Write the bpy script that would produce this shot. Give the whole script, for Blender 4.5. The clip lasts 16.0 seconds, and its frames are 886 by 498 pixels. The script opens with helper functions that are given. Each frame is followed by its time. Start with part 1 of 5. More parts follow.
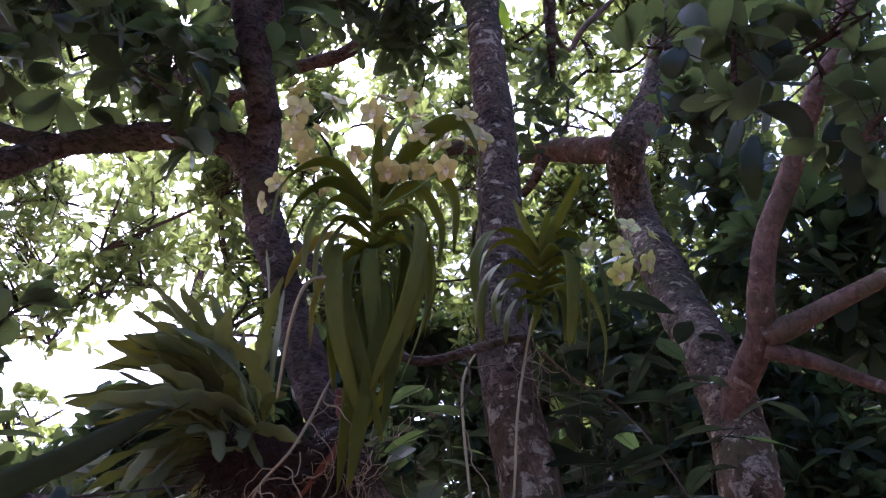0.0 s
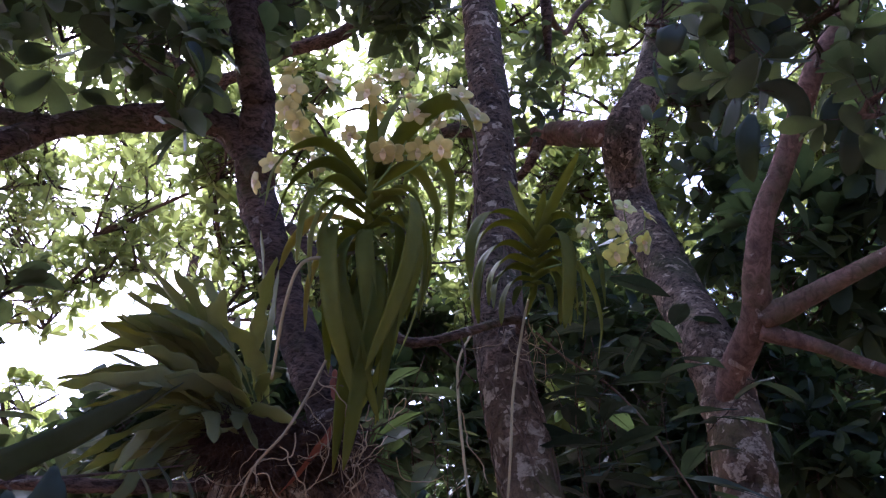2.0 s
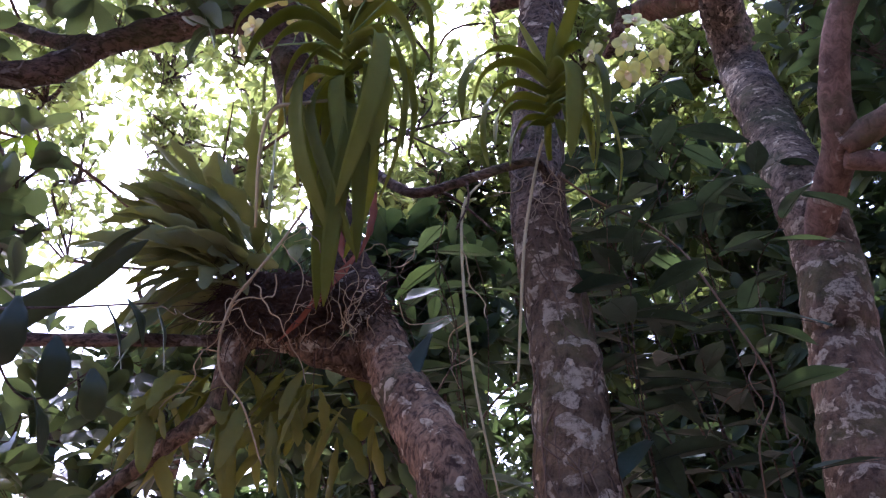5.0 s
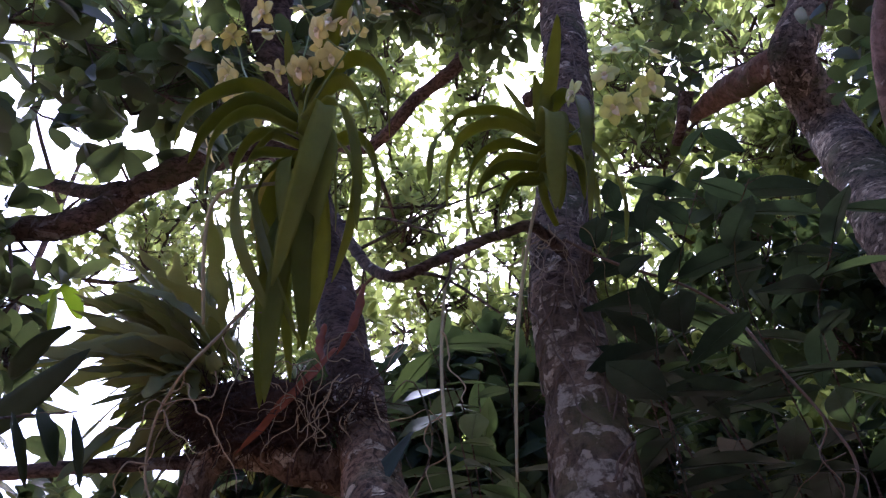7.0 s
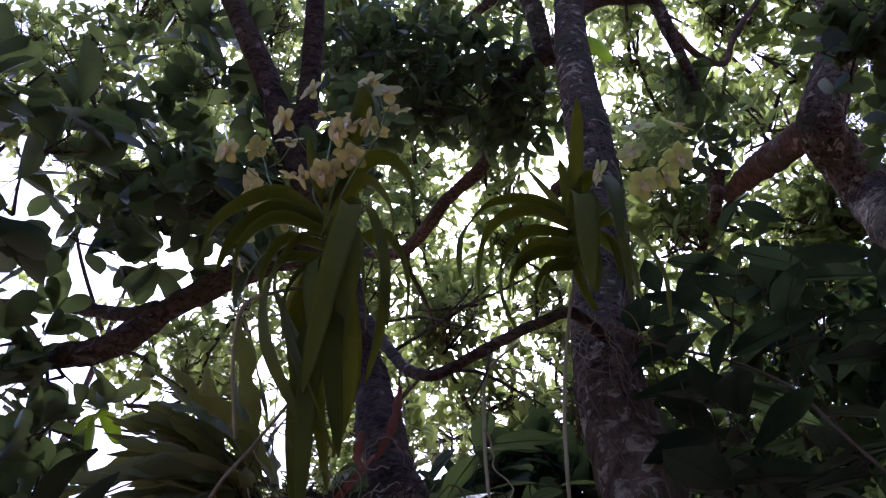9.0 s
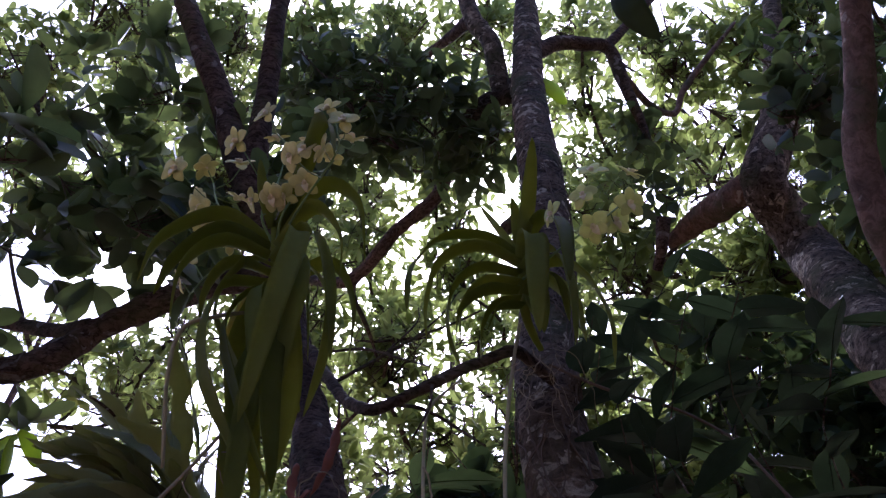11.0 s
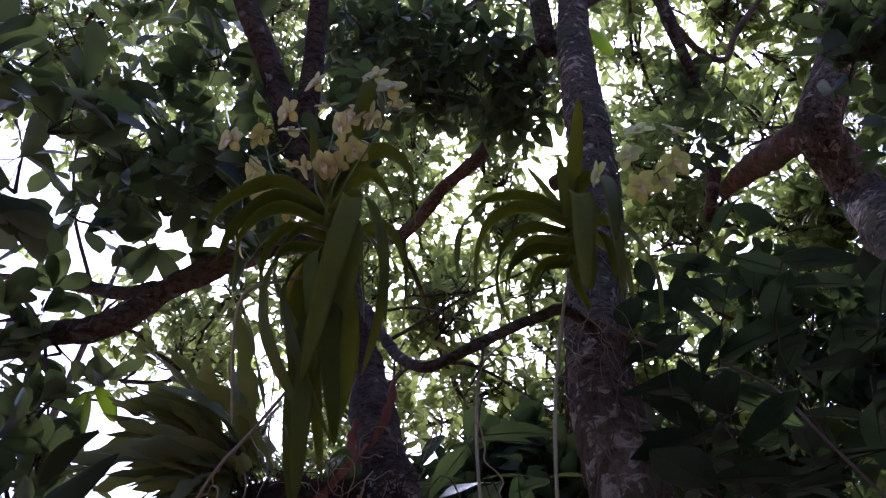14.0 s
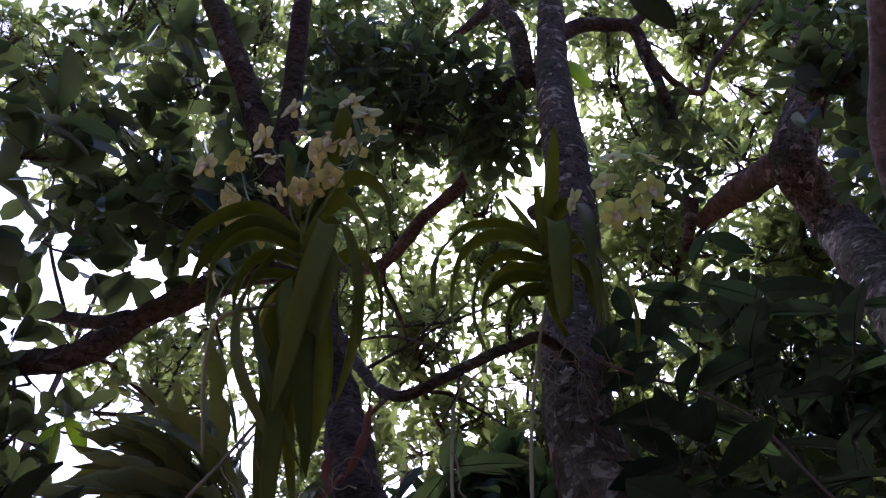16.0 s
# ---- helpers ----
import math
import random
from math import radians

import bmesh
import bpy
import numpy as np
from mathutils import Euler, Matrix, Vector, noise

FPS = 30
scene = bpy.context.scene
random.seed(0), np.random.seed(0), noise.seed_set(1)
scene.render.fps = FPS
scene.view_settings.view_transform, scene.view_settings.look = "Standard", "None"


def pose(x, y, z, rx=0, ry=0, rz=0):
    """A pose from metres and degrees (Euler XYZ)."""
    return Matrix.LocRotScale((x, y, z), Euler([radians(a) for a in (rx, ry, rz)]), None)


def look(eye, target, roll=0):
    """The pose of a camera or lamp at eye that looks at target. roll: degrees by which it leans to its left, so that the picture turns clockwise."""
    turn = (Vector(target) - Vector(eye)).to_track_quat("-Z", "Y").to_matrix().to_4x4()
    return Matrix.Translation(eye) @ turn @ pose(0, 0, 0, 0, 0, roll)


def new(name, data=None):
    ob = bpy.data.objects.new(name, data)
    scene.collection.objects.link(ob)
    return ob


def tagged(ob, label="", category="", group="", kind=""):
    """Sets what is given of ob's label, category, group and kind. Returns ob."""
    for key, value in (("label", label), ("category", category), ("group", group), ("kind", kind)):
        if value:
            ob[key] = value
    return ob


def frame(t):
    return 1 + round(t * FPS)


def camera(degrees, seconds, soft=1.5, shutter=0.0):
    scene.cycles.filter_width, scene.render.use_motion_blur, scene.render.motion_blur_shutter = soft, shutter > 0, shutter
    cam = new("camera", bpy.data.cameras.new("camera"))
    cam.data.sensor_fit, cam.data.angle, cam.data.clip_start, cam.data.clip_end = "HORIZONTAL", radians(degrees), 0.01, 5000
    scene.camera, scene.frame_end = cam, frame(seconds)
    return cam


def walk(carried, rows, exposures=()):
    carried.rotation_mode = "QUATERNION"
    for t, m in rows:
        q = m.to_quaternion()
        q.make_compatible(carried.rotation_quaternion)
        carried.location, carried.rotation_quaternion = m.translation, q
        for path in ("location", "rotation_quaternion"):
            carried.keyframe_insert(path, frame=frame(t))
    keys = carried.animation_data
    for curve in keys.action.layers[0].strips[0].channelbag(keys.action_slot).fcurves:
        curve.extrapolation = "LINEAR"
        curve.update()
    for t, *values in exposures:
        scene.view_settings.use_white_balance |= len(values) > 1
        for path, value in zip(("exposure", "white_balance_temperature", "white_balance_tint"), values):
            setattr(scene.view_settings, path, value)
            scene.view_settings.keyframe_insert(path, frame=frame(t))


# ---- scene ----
cam = camera(59.27, 16.0, soft=1.3)
PATH = [
    (0.0, (-0.000, 0.000, 1.500), (-0.000, 1.732, 2.500), 0.00),
    (0.5, (0.001, 0.007, 1.501), (0.014, 1.745, 2.490), -0.46),
    (1.0, (-0.000, 0.013, 1.496), (0.010, 1.752, 2.483), -0.45),
    (1.5, (0.002, 0.017, 1.496), (0.016, 1.762, 2.474), -0.55),
    (2.0, (-0.000, 0.013, 1.494), (0.012, 1.762, 2.463), -0.25),
    (2.5, (0.004, 0.015, 1.492), (0.037, 1.769, 2.452), 0.11),
    (3.0, (0.012, 0.017, 1.491), (0.060, 1.779, 2.437), 0.34),
    (3.5, (0.051, -0.008, 1.476), (0.069, 1.774, 2.385), -0.20),
    (4.0, (0.242, -0.007, 1.423), (-0.031, 1.835, 2.153), 1.44),
    (4.2, (0.267, 0.015, 1.404), (-0.064, 1.845, 2.139), 0.81),
    (6.3, (0.572, 0.548, 1.219), (-0.058, 2.097, 2.317), 1.99),
    (6.5, (0.581, 0.564, 1.252), (-0.085, 2.080, 2.374), 1.24),
    (7.0, (0.612, 0.600, 1.289), (-0.132, 2.019, 2.486), 0.95),
    (7.5, (0.601, 0.618, 1.297), (-0.178, 1.960, 2.560), 0.26),
    (8.0, (0.594, 0.636, 1.287), (-0.174, 1.885, 2.647), 0.75),
    (8.5, (0.595, 0.643, 1.303), (-0.161, 1.897, 2.666), -1.14),
    (8.7, (0.601, 0.647, 1.302), (-0.156, 1.885, 2.679), -1.00),
    (10.8, (0.591, 0.661, 1.322), (-0.030, 1.883, 2.779), -1.40),
    (11.0, (0.592, 0.658, 1.316), (-0.008, 1.891, 2.772), -1.62),
    (11.5, (0.599, 0.650, 1.321), (0.040, 1.919, 2.762), -2.16),
    (12.0, (0.599, 0.646, 1.306), (0.033, 1.929, 2.732), -0.94),
    (12.5, (0.597, 0.644, 1.297), (-0.011, 1.967, 2.669), 0.41),
    (13.0, (0.608, 0.635, 1.296), (-0.060, 1.971, 2.626), 0.67),
    (13.5, (0.610, 0.626, 1.293), (-0.101, 1.945, 2.618), 0.55),
    (14.0, (0.613, 0.617, 1.303), (-0.140, 1.869, 2.670), 0.72),
    (14.5, (0.608, 0.625, 1.302), (-0.161, 1.826, 2.704), 1.12),
    (15.0, (0.608, 0.631, 1.301), (-0.177, 1.827, 2.699), 1.55),
    (15.5, (0.609, 0.625, 1.298), (-0.165, 1.804, 2.716), 1.20),
    (16.0, (0.617, 0.634, 1.304), (-0.068, 1.859, 2.728), -0.42),
]
walk(cam, [(t, look(eye, target, roll)) for t, eye, target, roll in PATH], [(0, 2.44, 4880, 33), (2.2, 2.44, 4880, 33), (3.2, 2.60, 4880, 33), (4.2, 3.00, 4930, 33), (6.3, 2.92, 4930, 33), (8.0, 1.70, 4880, 32), (11.2, 1.67, 4880, 32), (12.6, 1.90, 4880, 32), (13.5, 1.90, 4880, 32), (14.5, 1.54, 4880, 32), (16, 1.54, 4880, 32)])

# ---- light: hazy daylight, sun behind the crowns ----
world = bpy.data.worlds.new("sky")
scene.world = world
world.use_nodes = True
wn = world.node_tree.nodes
sky = wn.new("ShaderNodeTexSky")
sky.sky_type = "NISHITA"
sky.sun_disc = False
sky.sun_elevation = radians(52)
sky.sun_rotation = radians(-30)
sky.air_density, sky.dust_density, sky.ozone_density = 1.0, 6.0, 1.0
wn["Background"].inputs[1].default_value = 0.12
world.node_tree.links.new(sky.outputs[0], wn["Background"].inputs[0])

sun_data = bpy.data.lights.new("sun", "SUN")
sun_data.energy, sun_data.angle, sun_data.color = 2.0, radians(4), (1.0, 0.94, 0.84)
sun = new("sun", sun_data)
sun.matrix_world = look((-4, 7, 10), (0, 0, 0))

RND = random.Random(11)


# ---- materials ----
def material(name):
    m = bpy.data.materials.new(name)
    m.use_nodes = True
    return m, m.node_tree.nodes, m.node_tree.links


def ramp(nodes, *stops):
    r = nodes.new("ShaderNodeValToRGB")
    r.color_ramp.elements[0].position, r.color_ramp.elements[0].color = stops[0][0], (*stops[0][1], 1)
    r.color_ramp.elements[1].position, r.color_ramp.elements[1].color = stops[-1][0], (*stops[-1][1], 1)
    for p, c in stops[1:-1]:
        r.color_ramp.elements.new(p).color = (*c, 1)
    return r


def noise_node(nodes, links, scale, detail=6, rough=0.6, stretch=None):
    n = nodes.new("ShaderNodeTexNoise")
    n.inputs["Scale"].default_value, n.inputs["Detail"].default_value, n.inputs["Roughness"].default_value = scale, detail, rough
    co = nodes.new("ShaderNodeTexCoord")
    if stretch:
        mp = nodes.new("ShaderNodeMapping")
        mp.inputs["Scale"].default_value = stretch
        links.new(co.outputs["Object"], mp.inputs[0])
        links.new(mp.outputs[0], n.inputs["Vector"])
    else:
        links.new(co.outputs["Object"], n.inputs["Vector"])
    return n


def mix_colour(nodes, links, fac, a, b, mode="MIX"):
    m = nodes.new("ShaderNodeMix")
    m.data_type, m.blend_type = "RGBA", mode
    for sock, v in ((0, fac), (6, a), (7, b)):
        if isinstance(v, tuple):
            m.inputs[sock].default_value = (*v, 1)
        elif isinstance(v, (int, float)):
            m.inputs[sock].default_value = v
        else:
            links.new(v, m.inputs[sock])
    return m.outputs[2]


def bump(nodes, links, height, strength, distance, normal=None):
    b = nodes.new("ShaderNodeBump")
    b.inputs["Strength"].default_value, b.inputs["Distance"].default_value = strength, distance
    links.new(height, b.inputs["Height"])
    if normal:
        links.new(normal, b.inputs["Normal"])
    return b.outputs[0]


def bark(name, dark, light, lichen, amount, tone=0.5, crack=(1, 1, 2.4), fleck=45, low=None, patch=15, relief=0.012, fine=42):
    """Cracked bark: dark wrinkles, a slow change of tone, and hard-edged lichen blotches, more of them low on the trunk."""
    m, n, l = material(name)
    p = n["Principled BSDF"]
    wrinkle = noise_node(n, l, fine, 9, 0.68, crack)
    wrinkle.inputs["Distortion"].default_value = 0.9
    r0 = ramp(n, (0.40, dark), (0.49, tuple(0.5 * (u + v) for u, v in zip(dark, light))), (0.60, light))
    l.new(wrinkle.outputs[0], r0.inputs[0])
    slow = noise_node(n, l, 6, 5, 0.6, (1, 1, 1.4))
    r1 = ramp(n, (0.34, (1 - tone, 1 - tone, 1 - tone)), (0.64, (1 + tone, 1 + 0.92 * tone, 1 + 0.85 * tone)))
    l.new(slow.outputs[0], r1.inputs[0])
    base = mix_colour(n, l, 1.0, r0.outputs[0], r1.outputs[0], "MULTIPLY")
    moss = noise_node(n, l, 4.5, 6, 0.7)
    r4 = ramp(n, (0.50, (0, 0, 0)), (0.66, (0.65, 0.65, 0.65)))
    l.new(moss.outputs[0], r4.inputs[0])
    base = mix_colour(n, l, r4.outputs[0], base, (0.07, 0.075, 0.03))
    spots = noise_node(n, l, patch, 3, 0.5, (1, 1, 1.2))
    spots.inputs["Distortion"].default_value = 0.6
    height = spots.outputs[0]
    if low:         # older, browner bark with more lichen on the lower trunk
        z0, z1, deep, pale = low
        co = n.new("ShaderNodeTexCoord")
        sep = n.new("ShaderNodeSeparateXYZ")
        l.new(co.outputs["Object"], sep.inputs[0])
        wob = n.new("ShaderNodeMath")
        wob.operation = "ADD"
        l.new(sep.outputs[2], wob.inputs[0])
        l.new(slow.outputs[0], wob.inputs[1])
        rng = n.new("ShaderNodeMapRange")
        rng.inputs[1].default_value, rng.inputs[2].default_value, rng.inputs[3].default_value, rng.inputs[4].default_value = z0 + 0.5, z1 + 0.5, 1.0, 0.0
        l.new(wob.outputs[0], rng.inputs[0])
        old = noise_node(n, l, 38, 9, 0.72, (1, 1, 0.5))
        r5 = ramp(n, (0.40, deep), (0.50, tuple(0.55 * (u + v) for u, v in zip(deep, pale))), (0.62, pale))
        l.new(old.outputs[0], r5.inputs[0])
        older = mix_colour(n, l, 0.35, mix_colour(n, l, 1.0, r5.outputs[0], r1.outputs[0], "MULTIPLY"), base)
        older = mix_colour(n, l, r4.outputs[0], older, (0.10, 0.09, 0.03))
        base = mix_colour(n, l, rng.outputs[0], base, older)
        more = n.new("ShaderNodeMath")
        more.operation = "MULTIPLY_ADD"
        more.inputs[1].default_value = 0.06
        l.new(rng.outputs[0], more.inputs[0])
        l.new(height, more.inputs[2])
        height = more.outputs[0]
    r2 = ramp(n, (amount, (0, 0, 0)), (amount + 0.025, (1, 1, 1)))
    l.new(height, r2.inputs[0])
    grain = noise_node(n, l, fleck, 6, 0.75)
    r3 = ramp(n, (0.40, (0.1, 0.1, 0.1)), (0.55, (0.95, 0.95, 0.95)))
    l.new(grain.outputs[0], r3.inputs[0])
    fac = mix_colour(n, l, 1.0, r2.outputs[0], r3.outputs[0], "MULTIPLY")
    base = mix_colour(n, l, fac, base, lichen)
    l.new(base, p.inputs["Base Color"])
    p.inputs["Roughness"].default_value = 0.92
    p.inputs["Specular IOR Level"].default_value = 0.15
    b = bump(n, l, wrinkle.outputs[0], 1.0, relief)
    b = bump(n, l, grain.outputs[0], 0.7, 0.005, b)
    b = bump(n, l, fac, 0.5, 0.003, b)
    l.new(b, p.inputs["Normal"])
    return m


def leaf_material(name, dark, light, through_colour, share, rough=0.4, spots=None, spec=0.45):
    """Glossy leaf with light passing through it; each leaf differs a little."""
    m, n, l = material(name)
    p = n["Principled BSDF"]
    geo = n.new("ShaderNodeNewGeometry")
    info = n.new("ShaderNodeObjectInfo")
    add = n.new("ShaderNodeMath")
    add.operation = "ADD"
    l.new(geo.outputs["Random Per Island"], add.inputs[0])
    l.new(info.outputs["Random"], add.inputs[1])
    fr = n.new("ShaderNodeMath")
    fr.operation = "FRACT"
    l.new(add.outputs[0], fr.inputs[0])
    base = mix_colour(n, l, fr.outputs[0], dark, light)
    blot = noise_node(n, l, 30, 5, 0.65)
    r = ramp(n, (0.3, (0.7, 0.7, 0.7)), (0.7, (1.2, 1.2, 1.15)))
    l.new(blot.outputs[0], r.inputs[0])
    base = mix_colour(n, l, 1.0, base, r.outputs[0], "MULTIPLY")
    if spots:
        sp = noise_node(n, l, 55, 3, 0.5)
        rs = ramp(n, (0.68, (0, 0, 0)), (0.74, (1, 1, 1)))
        l.new(sp.outputs[0], rs.inputs[0])
        base = mix_colour(n, l, rs.outputs[0], base, spots)
    l.new(base, p.inputs["Base Color"])
    p.inputs["Roughness"].default_value = rough
    p.inputs["Specular IOR Level"].default_value = spec
    vein = noise_node(n, l, 120, 4, 0.6)
    l.new(bump(n, l, vein.outputs[0], 0.25, 0.002), p.inputs["Normal"])
    tr = n.new("ShaderNodeBsdfTranslucent")
    tc = mix_colour(n, l, fr.outputs[0], through_colour, tuple(c * 1.35 for c in through_colour))
    l.new(tc, tr.inputs[0])
    mx = n.new("ShaderNodeMixShader")
    mx.inputs[0].default_value = share
    l.new(p.outputs[0], mx.inputs[1])
    l.new(tr.outputs[0], mx.inputs[2])
    l.new(mx.outputs[0], n["Material Output"].inputs[0])
    return m


def plain(name, a, b, scale, rough=0.8, rel=0.4, dist=0.004):
    m, n, l = material(name)
    p = n["Principled BSDF"]
    t = noise_node(n, l, scale, 7, 0.65)
    l.new(mix_colour(n, l, t.outputs[0], a, b), p.inputs["Base Color"])
    p.inputs["Roughness"].default_value = rough
    p.inputs["Specular IOR Level"].default_value = 0.3
    l.new(bump(n, l, t.outputs[0], rel, dist), p.inputs["Normal"])
    return m


BARK_MOSS = bark("bark_reddish_lichen", (0.046, 0.025, 0.015), (0.225, 0.140, 0.082), (0.50, 0.40, 0.27), 0.585, 0.5, (1, 1, 0.6), patch=22, fine=68)
BARK_GREY = bark("bark_grey_lichen", (0.026, 0.016, 0.010), (0.160, 0.110, 0.074), (0.44, 0.35, 0.24), 0.595, 0.5, (1, 1, 1.7), 45, (1.95, 2.3, (0.052, 0.031, 0.016), (0.250, 0.172, 0.096)), 20)
BARK_ROUGH = bark("bark_grey_rough", (0.028, 0.018, 0.012), (0.18, 0.130, 0.092), (0.46, 0.36, 0.25), 0.605, 0.5, (1, 1, 1.0), 70, (2.1, 2.5, (0.046, 0.024, 0.013), (0.20, 0.122, 0.070)), 20)
BARK_RED = bark("bark_smooth_red", (0.092, 0.052, 0.037), (0.182, 0.110, 0.080), (0.33, 0.26, 0.20), 0.64, 0.3, (1, 1, 0.8), relief=0.004)
BARK_DARK = bark("bark_dark", (0.028, 0.017, 0.012), (0.132, 0.086, 0.064), (0.27, 0.225, 0.185), 0.63, 0.45)
ROOT = plain("aerial_root", (0.22, 0.175, 0.085), (0.40, 0.335, 0.190), 60)
ROOT_FINE = plain("aerial_root_fine", (0.16, 0.110, 0.058), (0.34, 0.255, 0.140), 60)
ROOT_DARK = plain("climbing_root", (0.06, 0.036, 0.021), (0.16, 0.100, 0.058), 60)
MULCH = plain("root_mat", (0.025, 0.015, 0.01), (0.09, 0.05, 0.035), 35, 0.95, 1.0, 0.02)
DEAD = plain("dead_leaf_sheath", (0.11, 0.030, 0.013), (0.27, 0.078, 0.030), 40, 0.7)
# made-up brown for the unseen ground, tuned to throw warm light upwards
GROUND_BOUNCE = plain("ground_warm_bounce", (0.11, 0.067, 0.036), (0.25, 0.165, 0.09), 9, 0.95, 0.8, 0.03)
ORCHID_LEAF = leaf_material("orchid_leaf", (0.060, 0.074, 0.017), (0.155, 0.165, 0.038), (0.38, 0.38, 0.045), 0.38, 0.62, None, 0.07)
ORCHID_OLD = leaf_material("orchid_leaf_yellowing", (0.22, 0.20, 0.04), (0.30, 0.26, 0.05), (0.45, 0.38, 0.05), 0.35, 0.5)
FROND = leaf_material("frond", (0.090, 0.098, 0.042), (0.205, 0.204, 0.095), (0.40, 0.41, 0.13), 0.42, 0.5, (0.12, 0.085, 0.045), 0.18)
FROND_LOW = leaf_material("frond_yellowish", (0.105, 0.106, 0.030), (0.205, 0.190, 0.055), (0.42, 0.41, 0.07), 0.40, 0.6, (0.13, 0.09, 0.045), 0.10)
LEAF_NEAR = leaf_material("leaf_near", (0.026, 0.036, 0.025), (0.052, 0.064, 0.039), (0.17, 0.21, 0.05), 0.28, 0.44, None, 0.22)
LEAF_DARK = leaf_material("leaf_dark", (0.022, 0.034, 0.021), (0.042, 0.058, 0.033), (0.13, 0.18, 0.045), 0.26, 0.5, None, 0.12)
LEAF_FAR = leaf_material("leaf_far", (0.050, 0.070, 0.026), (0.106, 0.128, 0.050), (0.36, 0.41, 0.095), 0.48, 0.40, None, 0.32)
# shaded copy of the leaf: the shade is put into its near-black colour
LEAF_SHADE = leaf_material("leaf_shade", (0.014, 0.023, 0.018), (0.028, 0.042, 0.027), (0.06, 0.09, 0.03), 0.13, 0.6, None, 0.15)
LEAF_MID = leaf_material("leaf_mid", (0.034, 0.050, 0.024), (0.062, 0.080, 0.038), (0.19, 0.25, 0.055), 0.30, 0.6, None, 0.12)
# for the sunlit leaves: brighter colour with the sunlight put into it
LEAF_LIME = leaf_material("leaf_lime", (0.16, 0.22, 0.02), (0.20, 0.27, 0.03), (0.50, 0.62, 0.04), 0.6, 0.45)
PETAL = leaf_material("petal", (0.57, 0.525, 0.22), (0.67, 0.62, 0.31), (0.70, 0.62, 0.22), 0.42, 0.5, (0.55, 0.45, 0.21))
PETAL_GREEN = leaf_material("petal_greenish", (0.60, 0.60, 0.23), (0.70, 0.69, 0.30), (0.70, 0.70, 0.22), 0.42, 0.5, (0.50, 0.43, 0.17))
LIP = leaf_material("lip", (0.80, 0.70, 0.45), (0.85, 0.74, 0.50), (0.9, 0.75, 0.45), 0.3, 0.45, (0.45, 0.18, 0.08))
STALK = leaf_material("stalk", (0.14, 0.20, 0.05), (0.18, 0.24, 0.06), (0.2, 0.3, 0.05), 0.1, 0.45)


# ---- building helpers ----
def place_of(ob):
    p = Vector((0, 0, 0))
    while ob:
        p += ob.location
        ob = ob.parent
    return np.array(p)


def thing(name, base, label, category, group="", kind=""):
    ob = new(name)
    ob.empty_display_size = 0.1
    ob.location = base
    return tagged(ob, label, category, group, kind)


def mesh_of(name, verts, faces, mats, smooth=True):
    me = bpy.data.meshes.new(name)
    me.from_pydata([tuple(v) for v in verts], [], [tuple(f) for f in faces])
    for m in mats if isinstance(mats, (list, tuple)) else [mats]:
        me.materials.append(m)
    if smooth:
        me.polygons.foreach_set("use_smooth", [True] * len(me.polygons))
    me.update()
    return me


def part(name, geometry, mat, parent, label="", kind=""):
    verts, faces = geometry
    ob = new(name, mesh_of(name, np.asarray(verts) - place_of(parent), faces, mat))
    ob.parent = parent
    return tagged(ob, label, kind=kind)


def spline(points, n):
    """Points evenly along a smooth curve through the given ones."""
    p = np.array(points, float)
    if len(p) == 2:
        return p[0] + (p[1] - p[0]) * np.linspace(0, 1, n)[:, None]
    q = np.vstack((2 * p[0] - p[1], p, 2 * p[-1] - p[-2]))
    out = []
    for i in range(len(p) - 1):
        a, b, c, d = q[i:i + 4]
        for t in np.linspace(0, 1, 24, endpoint=False):
            out.append(0.5 * (2 * b + (c - a) * t + (2 * a - 5 * b + 4 * c - d) * t * t + (3 * b - a - 3 * c + d) * t ** 3))
    out = np.array(out + [p[-1]])
    s = np.r_[0, np.cumsum(np.linalg.norm(np.diff(out, axis=0), axis=1))]
    u = np.linspace(0, s[-1], n)
    return np.stack([np.interp(u, s, out[:, k]) for k in range(3)], 1)


def unit(v):
    return v / max(np.linalg.norm(v), 1e-9)


def carry(path, side0):
    """Tangents and a side vector carried along a curve without twisting."""
    tan = np.gradient(path, axis=0)
    tan /= np.maximum(np.linalg.norm(tan, axis=1), 1e-9)[:, None]
    side, sides = np.array(side0, float), []
    for t in tan:
        side = unit(side - t * (side @ t))
        sides.append(side)
    return tan, np.array(sides)


def tube(points, radii, seg=8, n=None, lump=0.0, lump_scale=9.0, closed=True, seed=0):
    """A round limb through points, with radii along it; lump: unevenness of its skin."""
    n = n or max(6, len(points) * 5)
    path = spline(points, n)
    rad = np.interp(np.linspace(0, 1, n), np.linspace(0, 1, len(radii)), radii)
    tan, side = carry(path, (0.9, 0.3, 0.2))
    up = np.cross(tan, side)
    ang = np.linspace(0, 2 * math.pi, seg, endpoint=False)
    verts = []
    for i in range(n):
        for a in ang:
            d = side[i] * math.cos(a) + up[i] * math.sin(a)
            r = rad[i]
            if lump:
                q = Vector(path[i] + d * r) * lump_scale
                r *= 1 + lump * (noise.noise(q + Vector((seed, 0, 0))) + 0.5 * noise.noise(q * 2.7) + 0.35 * noise.noise(q * 6.1) + 0.22 * noise.noise(q * 13.0))
            verts.append(path[i] + d * r)
    faces = [(i * seg + k, i * seg + (k + 1) % seg, (i + 1) * seg + (k + 1) % seg, (i + 1) * seg + k) for i in range(n - 1) for k in range(seg)]
    if closed:
        faces += [tuple(reversed(range(seg))), tuple(range((n - 1) * seg, n * seg))]
    return verts, faces


